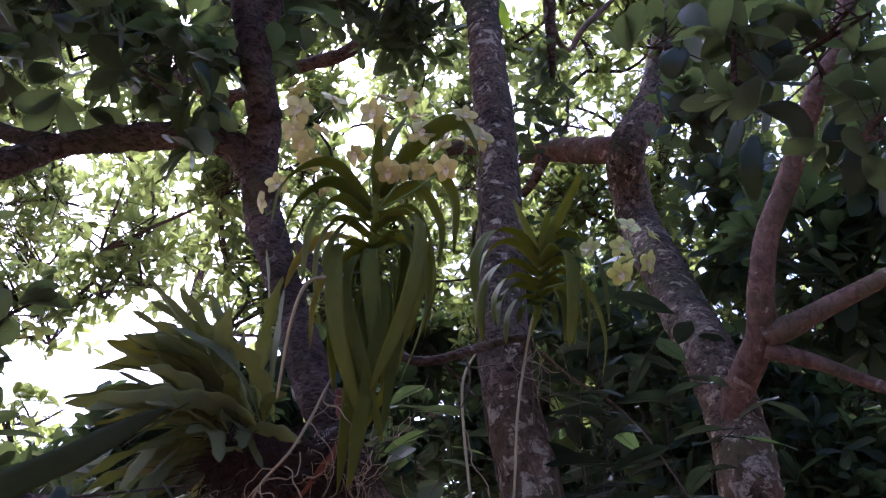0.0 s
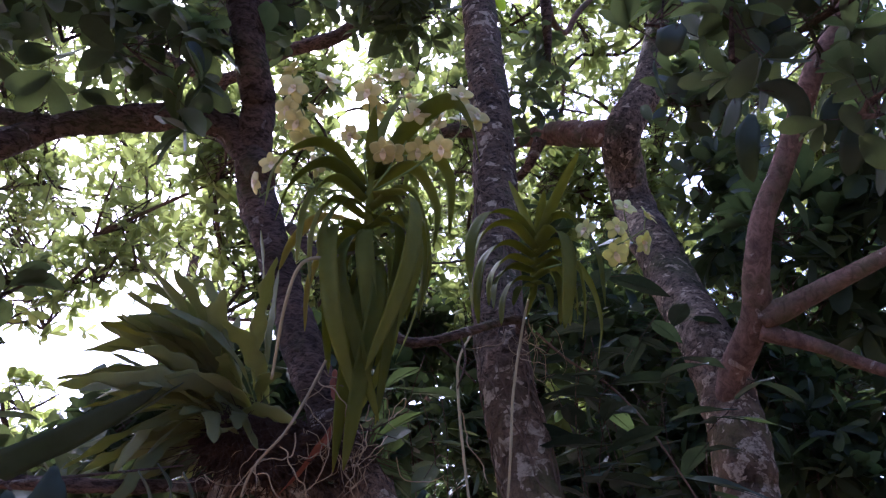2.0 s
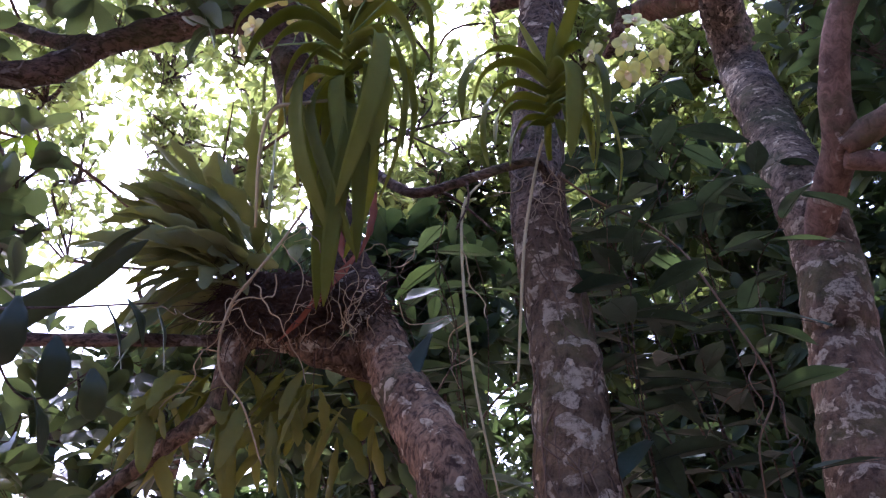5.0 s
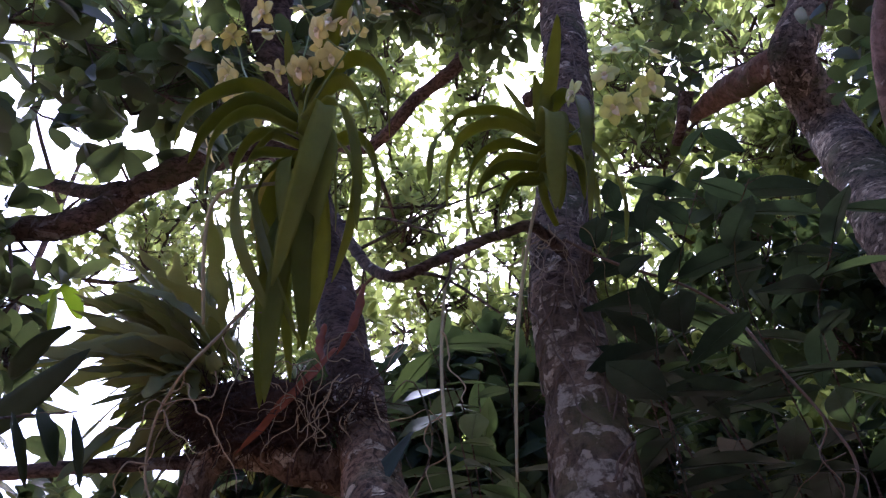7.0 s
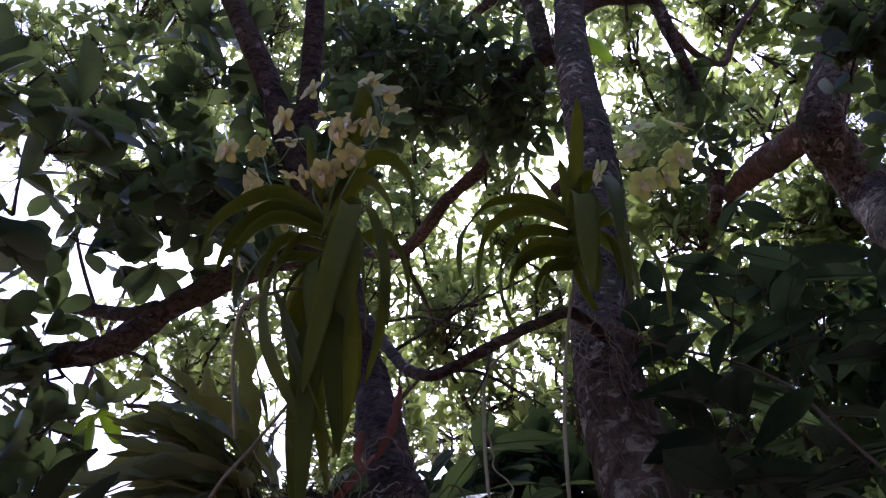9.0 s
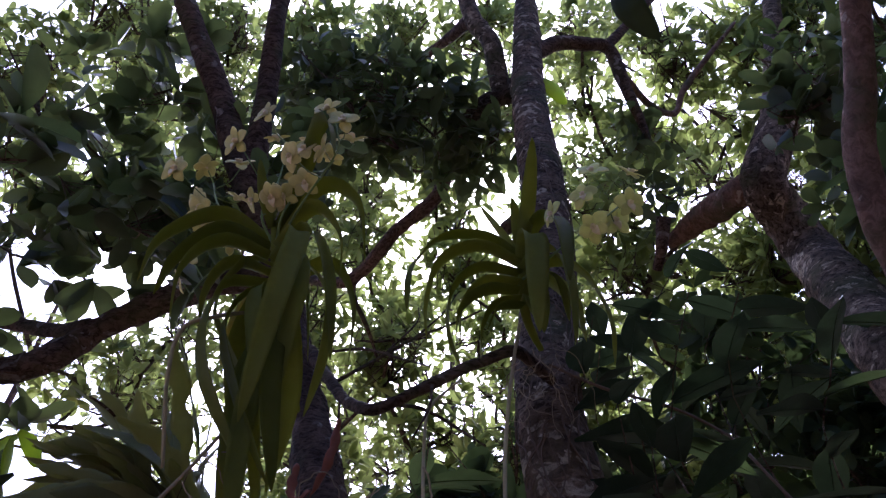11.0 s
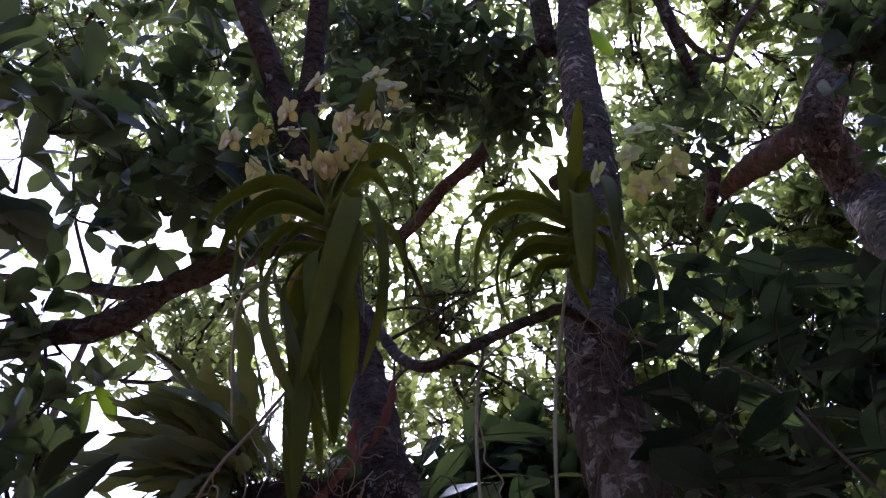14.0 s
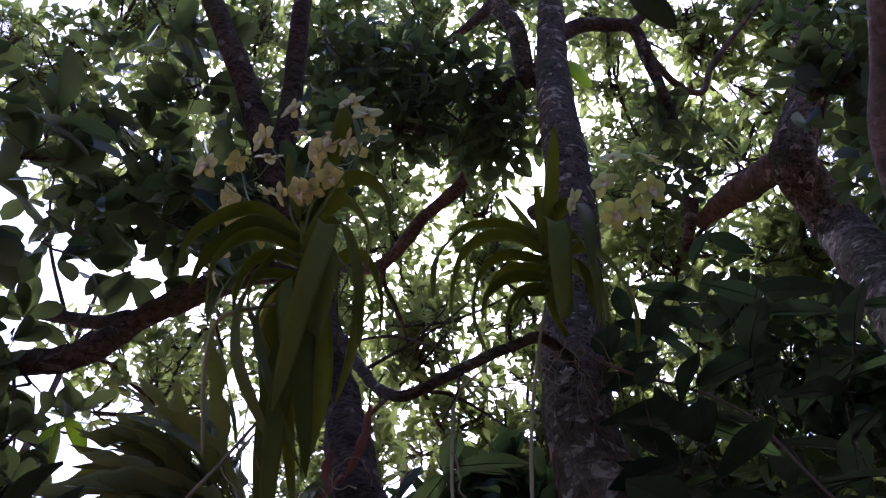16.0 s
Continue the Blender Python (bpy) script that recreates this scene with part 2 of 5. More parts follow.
def join(*geometries):
    verts, faces = [], []
    for v, f in geometries:
        k = len(verts)
        verts += list(v)
        faces += [tuple(i + k for i in face) for face in f]
    return verts, faces


def strap(points, width, twist=0.0, fold=0.35, thick=0.0022, wave=0.0, tip=0.55, base=0.6, seed=0, turn=0.0, n=20, belly=0.4):
    """A strap-shaped leaf along a curve: channelled, with thickness, narrowed base and rounded or pointed tip."""
    path = spline(points, n)
    t0 = unit(path[1] - path[0])
    side0 = np.cross(t0, (0, 0, 1))
    if np.linalg.norm(side0) < 0.2:
        side0 = np.array((1.0, 0, 0))
    tan, side = carry(path, side0)
    across = np.array((-1, -0.6, 0, 0.6, 1))
    verts = []
    rr = random.Random(seed)
    ph = rr.random() * 9
    for i in range(n):
        s = i / (n - 1)
        a = radians(turn + twist * s)
        up = np.cross(side[i], tan[i])
        sd = side[i] * math.cos(a) + up * math.sin(a)
        nr = np.cross(sd, tan[i])
        w = 0.5 * width * (base + (1 - base) * math.sin(0.5 * math.pi * min(1, s / belly)) ** 1.2) * (1 - max(0, (s - 1 + tip) / tip) ** 2.2) ** 0.6
        w = max(w, 0.0012)
        row = []
        for c in across:
            k = 1 + (wave * (math.sin(s * 21 + ph + (1.3 if c < 0 else 0)) + 0.5 * math.sin(s * 39 + 2 * ph + c)) if abs(c) > 0.5 else 0)
            lift = fold * abs(c) * w * (1 - 0.55 * s) + (wave * 0.35 * w * math.sin(s * 17 + ph + c * 1.5) if wave else 0)
            row.append(path[i] + sd * (c * w * k) + nr * lift)
        th = thick * (1 - 0.6 * s)
        verts += [v + nr * th * 0.5 * (1 - 0.6 * abs(c)) for v, c in zip(row, across)]
        verts += [v - nr * th * 0.5 * (1 - 0.6 * abs(c)) for v, c in zip(reversed(row), reversed(across))]
    m = 10
    faces = [(i * m + k, i * m + (k + 1) % m, (i + 1) * m + (k + 1) % m, (i + 1) * m + k) for i in range(n - 1) for k in range(m)]
    faces += [tuple(reversed(range(m))), tuple(range((n - 1) * m, n * m))]
    return verts, faces


STATION = ((0.12, 0.36), (0.38, 0.84), (0.66, 1.0), (0.88, 0.68))


def leaf_field(base, way, normal, length, width, curl):
    """Many leaves in one go: vertices and faces. Each has a midrib fold, a narrowed base and a short tip."""
    base, way, normal = (np.asarray(v, float) for v in (base, way, normal))
    side = np.cross(way, normal)
    side /= np.maximum(np.linalg.norm(side, axis=1), 1e-9)[:, None]
    nrm = np.cross(side, way)
    L, Wd, C = length[:, None], width[:, None], curl[:, None]
    rows = [base]
    for s, w in STATION:
        mid = base + way * L * s - nrm * C * L * s * s
        for c in (-1, 0, 1):
            rows.append(mid + side * (c * 0.5 * w) * Wd + nrm * (abs(c) * 0.16 * w) * Wd)
    rows.append(base + way * L * 0.98 - nrm * C * L)
    verts = np.stack(rows, 1).reshape(-1, 3)
    last = 3 * len(STATION) + 1
    tris = [(0, 2, 1), (0, 3, 2), (last - 3, last - 2, last), (last - 2, last - 1, last)]
    quads = [(k + c, k + c + 1, k + c + 4, k + c + 3) for k in range(1, last - 3, 3) for c in (0, 1)]
    return verts, np.array(tris), np.array(quads), last + 1


def leaf_mesh(name, arrays, mat):
    verts, tris, quads, per = leaf_field(*arrays)
    n = len(verts) // per
    off = (np.arange(n) * per)[:, None, None]
    loops = np.concatenate([(quads[None] + off).ravel(), (tris[None] + off).ravel()])
    sizes = np.r_[np.full(len(quads) * n, 4), np.full(len(tris) * n, 3)]
    me = bpy.data.meshes.new(name)
    me.vertices.add(len(verts))
    me.vertices.foreach_set("co", verts.ravel())
    me.loops.add(len(loops))
    me.loops.foreach_set("vertex_index", loops.astype(np.int32))
    me.polygons.add(len(sizes))
    me.polygons.foreach_set("loop_start", np.r_[0, np.cumsum(sizes)[:-1]].astype(np.int32))
    me.polygons.foreach_set("loop_total", sizes.astype(np.int32))
    me.update(calc_edges=True)
    me.polygons.foreach_set("use_smooth", np.ones(len(sizes), bool))
    me.materials.append(mat)
    return me


def twig_geometry(a, b, r, rng):
    """Three-sided twigs from points a to points b, sagging a little."""
    n = len(a)
    mid = (a + b) / 2 + rng.normal(0, 0.06, (n, 3)) * np.linalg.norm(b - a, axis=1)[:, None]
    way = b - a
    way /= np.maximum(np.linalg.norm(way, axis=1), 1e-9)[:, None]
    s = np.cross(way, (0.3, 0.5, 0.81))
    s /= np.maximum(np.linalg.norm(s, axis=1), 1e-9)[:, None]
    u = np.cross(way, s)
    rows = []
    for p, k in ((a, 1.0), (mid, 0.7), (b, 0.4)):
        for g in (0, 2.094, 4.189):
            rows.append(p + (s * math.cos(g) + u * math.sin(g)) * (r * k)[:, None])
    verts = np.stack(rows, 1).reshape(-1, 3)
    tm = [(0, 1, 4, 3), (1, 2, 5, 4), (2, 0, 3, 5), (3, 4, 7, 6), (4, 5, 8, 7), (5, 3, 6, 8)]
    faces = (np.array(tm)[None] + (np.arange(n) * 9)[:, None, None]).reshape(-1, 4)
    return verts, faces


def crown(tree, blobs, leaf_length, mat, seed, twig_mat=BARK_DARK, whorl=6, name="crown", slim=0.36, twig=0.0022):
    """Leaves in whorls at the ends of twigs. blobs: centre, radius, number of whorls. The twigs of a blob spring from boughs through it."""
    rng = np.random.default_rng(seed)
    origin = place_of(tree)
    B, Wy, N, L, Wd, C, ta, tb, tr = [], [], [], [], [], [], [], [], []
    for centre, radius, count in blobs:
        c = np.array(centre, float)
        rad = np.array(radius if isinstance(radius, tuple) else (radius,) * 3, float)
        # boughs inside the blob
        nb = max(2, count // 14)
        d = rng.normal(size=(nb, 3))
        d /= np.linalg.norm(d, axis=1)[:, None]
        ends = c + d * rad * rng.uniform(0.55, 0.95, (nb, 1))
        heart = c + np.array((0, 0.15, -0.35)) * rad
        ta.append(np.repeat(heart[None], nb, 0)); tb.append(ends); tr.append(np.full(nb, twig * 3.2))
        tip = rng.normal(size=(count, 3))
        tip /= np.linalg.norm(tip, axis=1)[:, None]
        tip = c + tip * rad * (rng.uniform(0.1, 1, (count, 1)) ** 0.45)
        k = rng.integers(0, nb, count)
        near = heart + (ends[k] - heart) * rng.uniform(0.35, 1, (count, 1))
        far = np.linalg.norm(tip - near, axis=1)[:, None]
        tip = near + (tip - near) * np.minimum(1, (0.42 * rad.mean() + 0.1) / np.maximum(far, 1e-6))
        ta.append(near); tb.append(tip); tr.append(np.full(count, twig))
        axis = tip - near + rng.normal(0, 0.3, (count, 3)) * rad.mean()
        axis[:, 2] += 0.1
        axis /= np.maximum(np.linalg.norm(axis, axis=1), 1e-9)[:, None]
        for j in range(whorl):
            keep = rng.random(count) < 0.85
            a = axis[keep]
            n = len(a)
            x = np.cross(a, rng.normal(size=(n, 3)))
            x /= np.maximum(np.linalg.norm(x, axis=1), 1e-9)[:, None]
            tilt = rng.uniform(0.5, 1.35, (n, 1))
            w = a * np.cos(tilt) + x * np.sin(tilt)
            w[:, 2] -= rng.uniform(-0.1, 0.4, n)
            w /= np.linalg.norm(w, axis=1)[:, None]
            nn = a + rng.normal(0, 0.35, (n, 3)) + np.array((0, 0, 0.5))
            ln = leaf_length * rng.uniform(0.6, 1.25, n)
            B.append(tip[keep] - a * rng.uniform(0, 0.35, (n, 1)) * leaf_length); Wy.append(w); N.append(nn)
            L.append(ln); Wd.append(ln * slim * rng.uniform(0.8, 1.25, n)); C.append(rng.uniform(-0.05, 0.3, n))
    arrays = [np.concatenate(v) for v in (B, Wy, N, L, Wd, C)]
    arrays[0] = arrays[0] - origin
    ob = new(name, leaf_mesh(name, arrays, mat))
    ob.parent = tree
    tagged(ob, kind="stuff")
    v, f = twig_geometry(np.concatenate(ta), np.concatenate(tb), np.concatenate(tr), rng)
    part("twigwork", (v, f.tolist()), twig_mat, tree, kind="stuff")
    return ob


# ---- unseen ground, coloured to bounce warm light onto the trunks ----
def build_ground():
    n, size = 60, 160.0
    xs = np.sign(np.linspace(-1, 1, n)) * np.abs(np.linspace(-1, 1, n)) ** 2.2 * size
    verts = [(x, y, 0.05 * noise.noise(Vector((x, y, 0)) * 0.5)) for y in xs for x in xs]
    faces = [(j * n + i, j * n + i + 1, (j + 1) * n + i + 1, (j + 1) * n + i) for j in range(n - 1) for i in range(n - 1)]
    ob = new("ground", mesh_of("ground", verts, faces, GROUND_BOUNCE))
    tagged(ob, "unseen ground, brown so that it bounces warm light up", "ground", kind="structure")


build_ground()

# ---- the tree that carries the large orchid ----
host = thing("tree", (0.30, 1.20, 0.0), "leaning tree with lichen-spotted reddish bark, forked under a large orchid", "tree")
part("trunk", tube([(0.30, 1.20, -0.1), (0.24, 1.32, 0.7), (0.138, 1.449, 1.262), (0.060, 1.529, 1.511), (-0.010, 1.606, 1.627), (-0.096, 1.714, 1.751), (-0.179, 1.803, 1.889), (-0.252, 1.874, 2.027)],
                   [0.085, 0.075, 0.066, 0.062, 0.058, 0.056, 0.056, 0.05], 88, 420, 0.16, 11, seed=1), BARK_MOSS, host)
part("stem", tube([(-0.201, 1.827, 1.938), (-0.252, 1.874, 2.027), (-0.314, 1.905, 2.166), (-0.409, 1.954, 2.398), (-0.474, 1.959, 2.580), (-0.539, 1.973, 2.754), (-0.554, 1.915, 2.920), (-0.536, 1.821, 3.044)],
                  [0.05, 0.052, 0.055, 0.048, 0.05, 0.058, 0.056, 0.05], 56, 180, 0.17, seed=2), BARK_DARK, host, "dark knotty upper stem")
part("limb", tube([(-0.509, 1.905, 2.788), (-0.570, 1.921, 2.875), (-0.658, 1.876, 2.958), (-0.815, 1.839, 2.952), (-0.963, 1.808, 2.916), (-1.104, 1.777, 2.862), (-1.245, 1.732, 2.763), (-1.473, 1.669, 2.762), (-1.977, 1.591, 2.870)],
                  [0.046, 0.046, 0.041, 0.038, 0.039, 0.040, 0.035, 0.028, 0.014], 28, 120, 0.2, 16, seed=3), BARK_DARK, host, "dark knobbly side limb")
part("limb", tube([(-1.115, 1.751, 2.863), (-1.245, 1.746, 2.891), (-1.483, 1.695, 2.990), (-1.893, 1.610, 3.149)], [0.026, 0.022, 0.02, 0.01], 18, 40, 0.15, 14, seed=4), BARK_DARK, host, "dark side limb")
part("limb", tube([(-0.535, 1.839, 3.010), (-0.564, 1.681, 3.176), (-0.617, 1.563, 3.463), (-0.684, 1.348, 3.819), (-0.75, 1.1, 4.3)], [0.05, 0.042, 0.038, 0.034, 0.02], 28, 70, 0.12, seed=5), BARK_DARK, host, "dark upper limb")
part("limb", tube([(-0.535, 1.839, 3.010), (-0.547, 1.717, 3.161), (-0.473, 1.603, 3.488), (-0.397, 1.490, 3.824), (-0.316, 1.407, 4.468)], [0.04, 0.036, 0.032, 0.028, 0.015], 28, 70, 0.12, seed=6), BARK_DARK, host, "dark upper limb")
part("limb", tube([(-0.150, 1.797, 1.815), (-0.200, 1.818, 1.830), (-0.291, 1.744, 1.845), (-0.361, 1.721, 1.870), (-0.441, 1.669, 1.845), (-0.469, 1.650, 1.702), (-0.556, 1.610, 1.611), (-0.672, 1.561, 1.492)],
                  [0.05, 0.045, 0.036, 0.030, 0.026, 0.019, 0.016, 0.011], 40, 120, 0.2, 16, seed=7), BARK_MOSS, host, "short side limb under the fern clump")

part("limb", tube([(-0.330, 1.735, 1.885), (-0.480, 1.660, 1.850), (-0.620, 1.540, 1.822), (-0.806, 1.495, 1.822), (-1.100, 1.440, 1.835), (-1.500, 1.400, 1.900)], [0.013, 0.013, 0.014, 0.015, 0.014, 0.010], 20, 90, 0.2, 16, seed=16), BARK_DARK, host, "dark level side limb")

part("leaf", strap([(-0.030, 1.720, 1.850), (-0.050, 1.690, 1.790), (-0.062, 1.640, 1.715), (-0.066, 1.598, 1.645)], 0.044, 15, 0.2, 0.0014, 0.03, 0.5, 0.25, 7, 25, 18), LEAF_SHADE, host, "broad shade-darkened leaf before the trunk")
part("twig", tube([(-0.020, 1.700, 1.700), (0.040, 1.665, 1.800), (0.010, 1.640, 1.905), (-0.030, 1.615, 1.850)], [0.0026, 0.002, 0.0016, 0.0008], 6, 20), BARK_DARK, host)

# ---- the upright tree with the small orchid ----
second = thing("tree", (0.27, 1.82, 0.0), "upright tree with grey lichen-blotched bark wrapped in climbing roots", "tree")
T2 = [(0.27, 1.82, -0.1), (0.257, 1.829, 1.216), (0.238, 1.872, 1.613), (0.235, 1.910, 1.771), (0.212, 1.964, 1.980), (0.178, 2.001, 2.219), (0.170, 2.066, 2.466), (0.185, 2.157, 2.821), (0.192, 2.221, 3.174), (0.180, 2.288, 3.591), (0.169, 2.365, 4.079), (0.204, 2.400, 4.592), (0.255, 2.458, 5.515)]
part("trunk", tube(T2, [0.125, 0.115, 0.1, 0.092, 0.078, 0.071, 0.072, 0.071, 0.071, 0.068, 0.062, 0.048, 0.03], 96, 900, 0.085, 14, seed=8), BARK_GREY, second)
part("limb", tube([(0.200, 2.419, 4.423), (0.316, 2.473, 4.518), (0.421, 2.547, 4.540), (0.509, 2.635, 4.566), (0.521, 2.738, 4.373), (0.537, 2.885, 4.109)], [0.04, 0.034, 0.03, 0.03, 0.024, 0.012], 20, 60, 0.14, seed=9), BARK_DARK, second, "dark bent limb")
part("limb", tube([(0.494, 2.622, 4.562), (0.627, 2.661, 4.736), (0.861, 2.719, 5.070), (1.157, 2.801, 5.641)], [0.026, 0.022, 0.018, 0.01], 16, 40, 0.14, seed=10), BARK_DARK, second)

part("limb", tube([(0.179, 2.405, 4.000), (0.084, 2.471, 4.318), (0.026, 2.471, 4.285), (0.044, 2.350, 4.530), (-0.015, 2.262, 4.789), (-0.019, 2.069, 5.511)], [0.05, 0.045, 0.042, 0.04, 0.034, 0.02], 28, 70, 0.14, seed=51), BARK_ROUGH, second, "grey upright limb")
part("limb", tube([(0.095, 2.471, 4.265), (-0.091, 2.485, 4.299), (-0.314, 2.643, 4.225), (-0.475, 2.780, 4.195), (-0.737, 2.860, 4.169), (-0.996, 2.974, 4.117), (-1.203, 3.000, 4.155), (-1.744, 2.980, 4.523)], [0.04, 0.037, 0.035, 0.034, 0.032, 0.030, 0.022, 0.01], 20, 90, 0.16, 12, seed=52), BARK_DARK, second, "dark descending limb")
part("limb", tube([(-1.019, 2.967, 4.113), (-1.075, 3.030, 4.041), (-1.073, 3.176, 3.926), (-1.106, 3.352, 3.844)], [0.016, 0.014, 0.01, 0.006], 10, 30, 0.14, seed=53), BARK_DARK, second)
part("limb", tube([(0.189, 2.293, 3.260), (0.084, 2.314, 3.271), (0.011, 2.336, 3.281)], [0.034, 0.03, 0.026], 16, 20, 0.2, 16, seed=54), BARK_DARK, second, "broken limb stub")
part("limb", tube([(-0.765, 2.365, 5.119), (-0.476, 2.480, 5.002), (-0.206, 2.404, 4.886), (-0.018, 2.295, 4.763)], [0.012, 0.022, 0.026, 0.03], 14, 40, 0.16, seed=55), BARK_DARK, second)
part("limb", tube([(0.525, 2.740, 4.486), (0.592, 2.961, 4.480), (0.689, 3.113, 4.543), (0.792, 3.113, 4.726), (1.157, 3.210, 5.224)], [0.018, 0.016, 0.016, 0.014, 0.008], 10, 40, 0.12, seed=56), BARK_RED, second)

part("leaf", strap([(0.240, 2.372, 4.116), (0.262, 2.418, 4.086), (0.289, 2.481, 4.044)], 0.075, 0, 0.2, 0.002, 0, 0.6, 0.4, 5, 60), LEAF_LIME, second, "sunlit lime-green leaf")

# ---- the grey leaning tree with the red limb ----
third = thing("tree", (0.80, 1.95, 0.0), "leaning grey tree with rough bark and a smooth reddish limb", "tree")
part("trunk", tube([(0.80, 1.95, -0.1), (0.82, 2.05, 1.2), (0.904, 2.345, 1.918), (0.912, 2.352, 2.047), (0.936, 2.436, 2.280), (0.919, 2.496, 2.497), (0.938, 2.728, 2.776), (0.958, 2.998, 3.148), (0.972, 3.277, 3.524), (0.939, 3.237, 3.733), (0.905, 3.088, 3.851), (1.049, 3.061, 4.098), (1.133, 3.088, 4.351), (1.5, 3.3, 5.8)],
                   [0.12, 0.105, 0.09, 0.09, 0.09, 0.09, 0.092, 0.098, 0.10, 0.092, 0.074, 0.052, 0.044, 0.02], 88, 520, 0.085, 14, seed=11), BARK_ROUGH, third)
part("limb", tube([(0.943, 3.118, 3.839), (0.861, 3.112, 3.869), (0.770, 3.204, 3.931), (0.658, 3.369, 4.064), (0.553, 3.481, 4.130), (0.456, 3.521, 4.121), (0.437, 3.524, 4.116)], [0.06, 0.068, 0.066, 0.064, 0.064, 0.056, 0.03], 40, 110, 0.18, 12, seed=12), BARK_RED, third, "reddish broken side limb")
part("limb", tube([(0.483, 2.965, 3.724), (0.432, 3.042, 3.631), (0.384, 3.117, 3.601)], [0.03, 0.026, 0.02], 16, 24, 0.14, seed=57), BARK_DARK, third)
part("limb", tube([(0.892, 2.428, 2.189), (0.919, 2.323, 2.327), (0.957, 2.164, 2.446), (0.947, 2.072, 2.554), (0.969, 2.002, 2.697), (1.032, 1.937, 2.837), (1.086, 1.867, 2.975), (1.137, 1.790, 3.107), (1.233, 1.752, 3.280), (1.368, 1.721, 3.731)],
                  [0.03, 0.047, 0.045, 0.036, 0.034, 0.033, 0.031, 0.029, 0.027, 0.016], 32, 110, 0.06, seed=13), BARK_RED, third, "smooth reddish forked limb")
part("limb", tube([(0.967, 2.143, 2.435), (1.030, 2.094, 2.452), (1.124, 2.037, 2.489), (1.260, 1.958, 2.539), (1.569, 1.809, 2.669)], [0.04, 0.028, 0.024, 0.022, 0.015], 24, 50, 0.08, seed=14), BARK_RED, third, "smooth reddish branch")
part("limb", tube([(0.965, 2.160, 2.403), (1.026, 2.137, 2.371), (1.116, 2.112, 2.327), (1.243, 2.087, 2.255), (1.531, 2.020, 2.129)], [0.03, 0.02, 0.0175, 0.0165, 0.012], 24, 50, 0.08, seed=15), BARK_RED, third, "smooth reddish branch")


# ---- crowns of the near trees ----
crown(host, [((-0.546, 1.884, 3.532), 0.2, 14), ((-0.646, 1.876, 3.537), 0.16, 9), ((-1.066, 1.619, 3.190), 0.30, 27), ((-0.720, 1.610, 2.987), 0.20, 16), ((-1.288, 1.611, 3.418), 0.36, 27), ((-0.622, 1.713, 3.241), 0.2, 11),
             ((-1.071, 1.542, 3.511), 0.30, 15), ((-0.861, 1.487, 3.781), 0.32, 20), ((-1.154, 1.289, 3.534), 0.26, 4), ((-0.861, 1.774, 3.197), 0.18, 12),
             ((-1.271, 1.565, 3.127), 0.16, 7), ((-1.225, 2.045, 1.697), 0.3, 30), ((-1.031, 2.208, 1.651), 0.25, 22), ((-0.790, 1.863, 1.870), 0.12, 8), ((-1.260, 2.109, 1.993), 0.2, 12), ((-1.203, 2.345, 2.064), 0.2, 14), ((-1.461, 2.068, 2.107), 0.15, 6)], 0.12, LEAF_NEAR, 21, slim=0.46)
crown(host, [((-0.978, 1.523, 2.140), 0.09, 4), ((-0.960, 1.480, 2.040), 0.09, 4), ((-0.900, 1.420, 2.180), 0.08, 3), ((-1.060, 1.560, 2.230), 0.10, 4), ((-1.050, 1.500, 1.960), 0.09, 3)], 0.105, LEAF_NEAR, 35, slim=0.44)
crown(host, [((-0.790, 1.620, 1.740), 0.08, 3), ((-0.937, 1.740, 1.700), 0.11, 4), ((-0.768, 1.900, 1.820), 0.12, 4), ((-1.038, 1.700, 1.640), 0.12, 4), ((-0.882, 1.900, 1.640), 0.14, 6), ((-1.080, 1.560, 1.700), 0.10, 3), ((-0.700, 1.980, 1.640), 0.13, 6)], 0.11, LEAF_NEAR, 30, slim=0.42)
crown(host, [((-0.976, 1.037, 3.075), 0.16, 5), ((-0.961, 1.160, 2.978), 0.16, 5), ((-1.086, 1.220, 2.858), 0.15, 4)], 0.16, LEAF_NEAR, 27, slim=0.5)
crown(host, [((-1.374, 1.487, 2.756), 0.2, 7), ((-1.386, 1.672, 2.734), 0.16, 5), ((-1.499, 1.630, 2.565), 0.2, 8), ((-1.441, 1.796, 2.598), 0.14, 4), ((-1.527, 1.806, 2.400), 0.2, 9)], 0.12, LEAF_NEAR, 28, slim=0.46)
for k, (base, tip, turn) in enumerate((((-1.317, 1.801, 2.591), (-1.262, 1.867, 2.493), 40), ((-1.334, 1.804, 2.578), (-1.361, 1.847, 2.456), 80), ((-1.450, 1.862, 2.536), (-1.469, 1.896, 2.425), 70), ((-1.353, 1.836, 2.612), (-1.460, 1.827, 2.561), 20))):
    base, tip = np.array(base), np.array(tip)
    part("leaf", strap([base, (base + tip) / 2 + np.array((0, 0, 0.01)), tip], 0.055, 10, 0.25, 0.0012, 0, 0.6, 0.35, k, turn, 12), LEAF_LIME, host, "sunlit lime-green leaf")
part("twig", tube([(-1.442, 1.547, 2.739), (-1.414, 1.683, 2.709), (-1.328, 1.819, 2.598)], [0.005, 0.003, 0.0015], 7, 20), BARK_DARK, host)
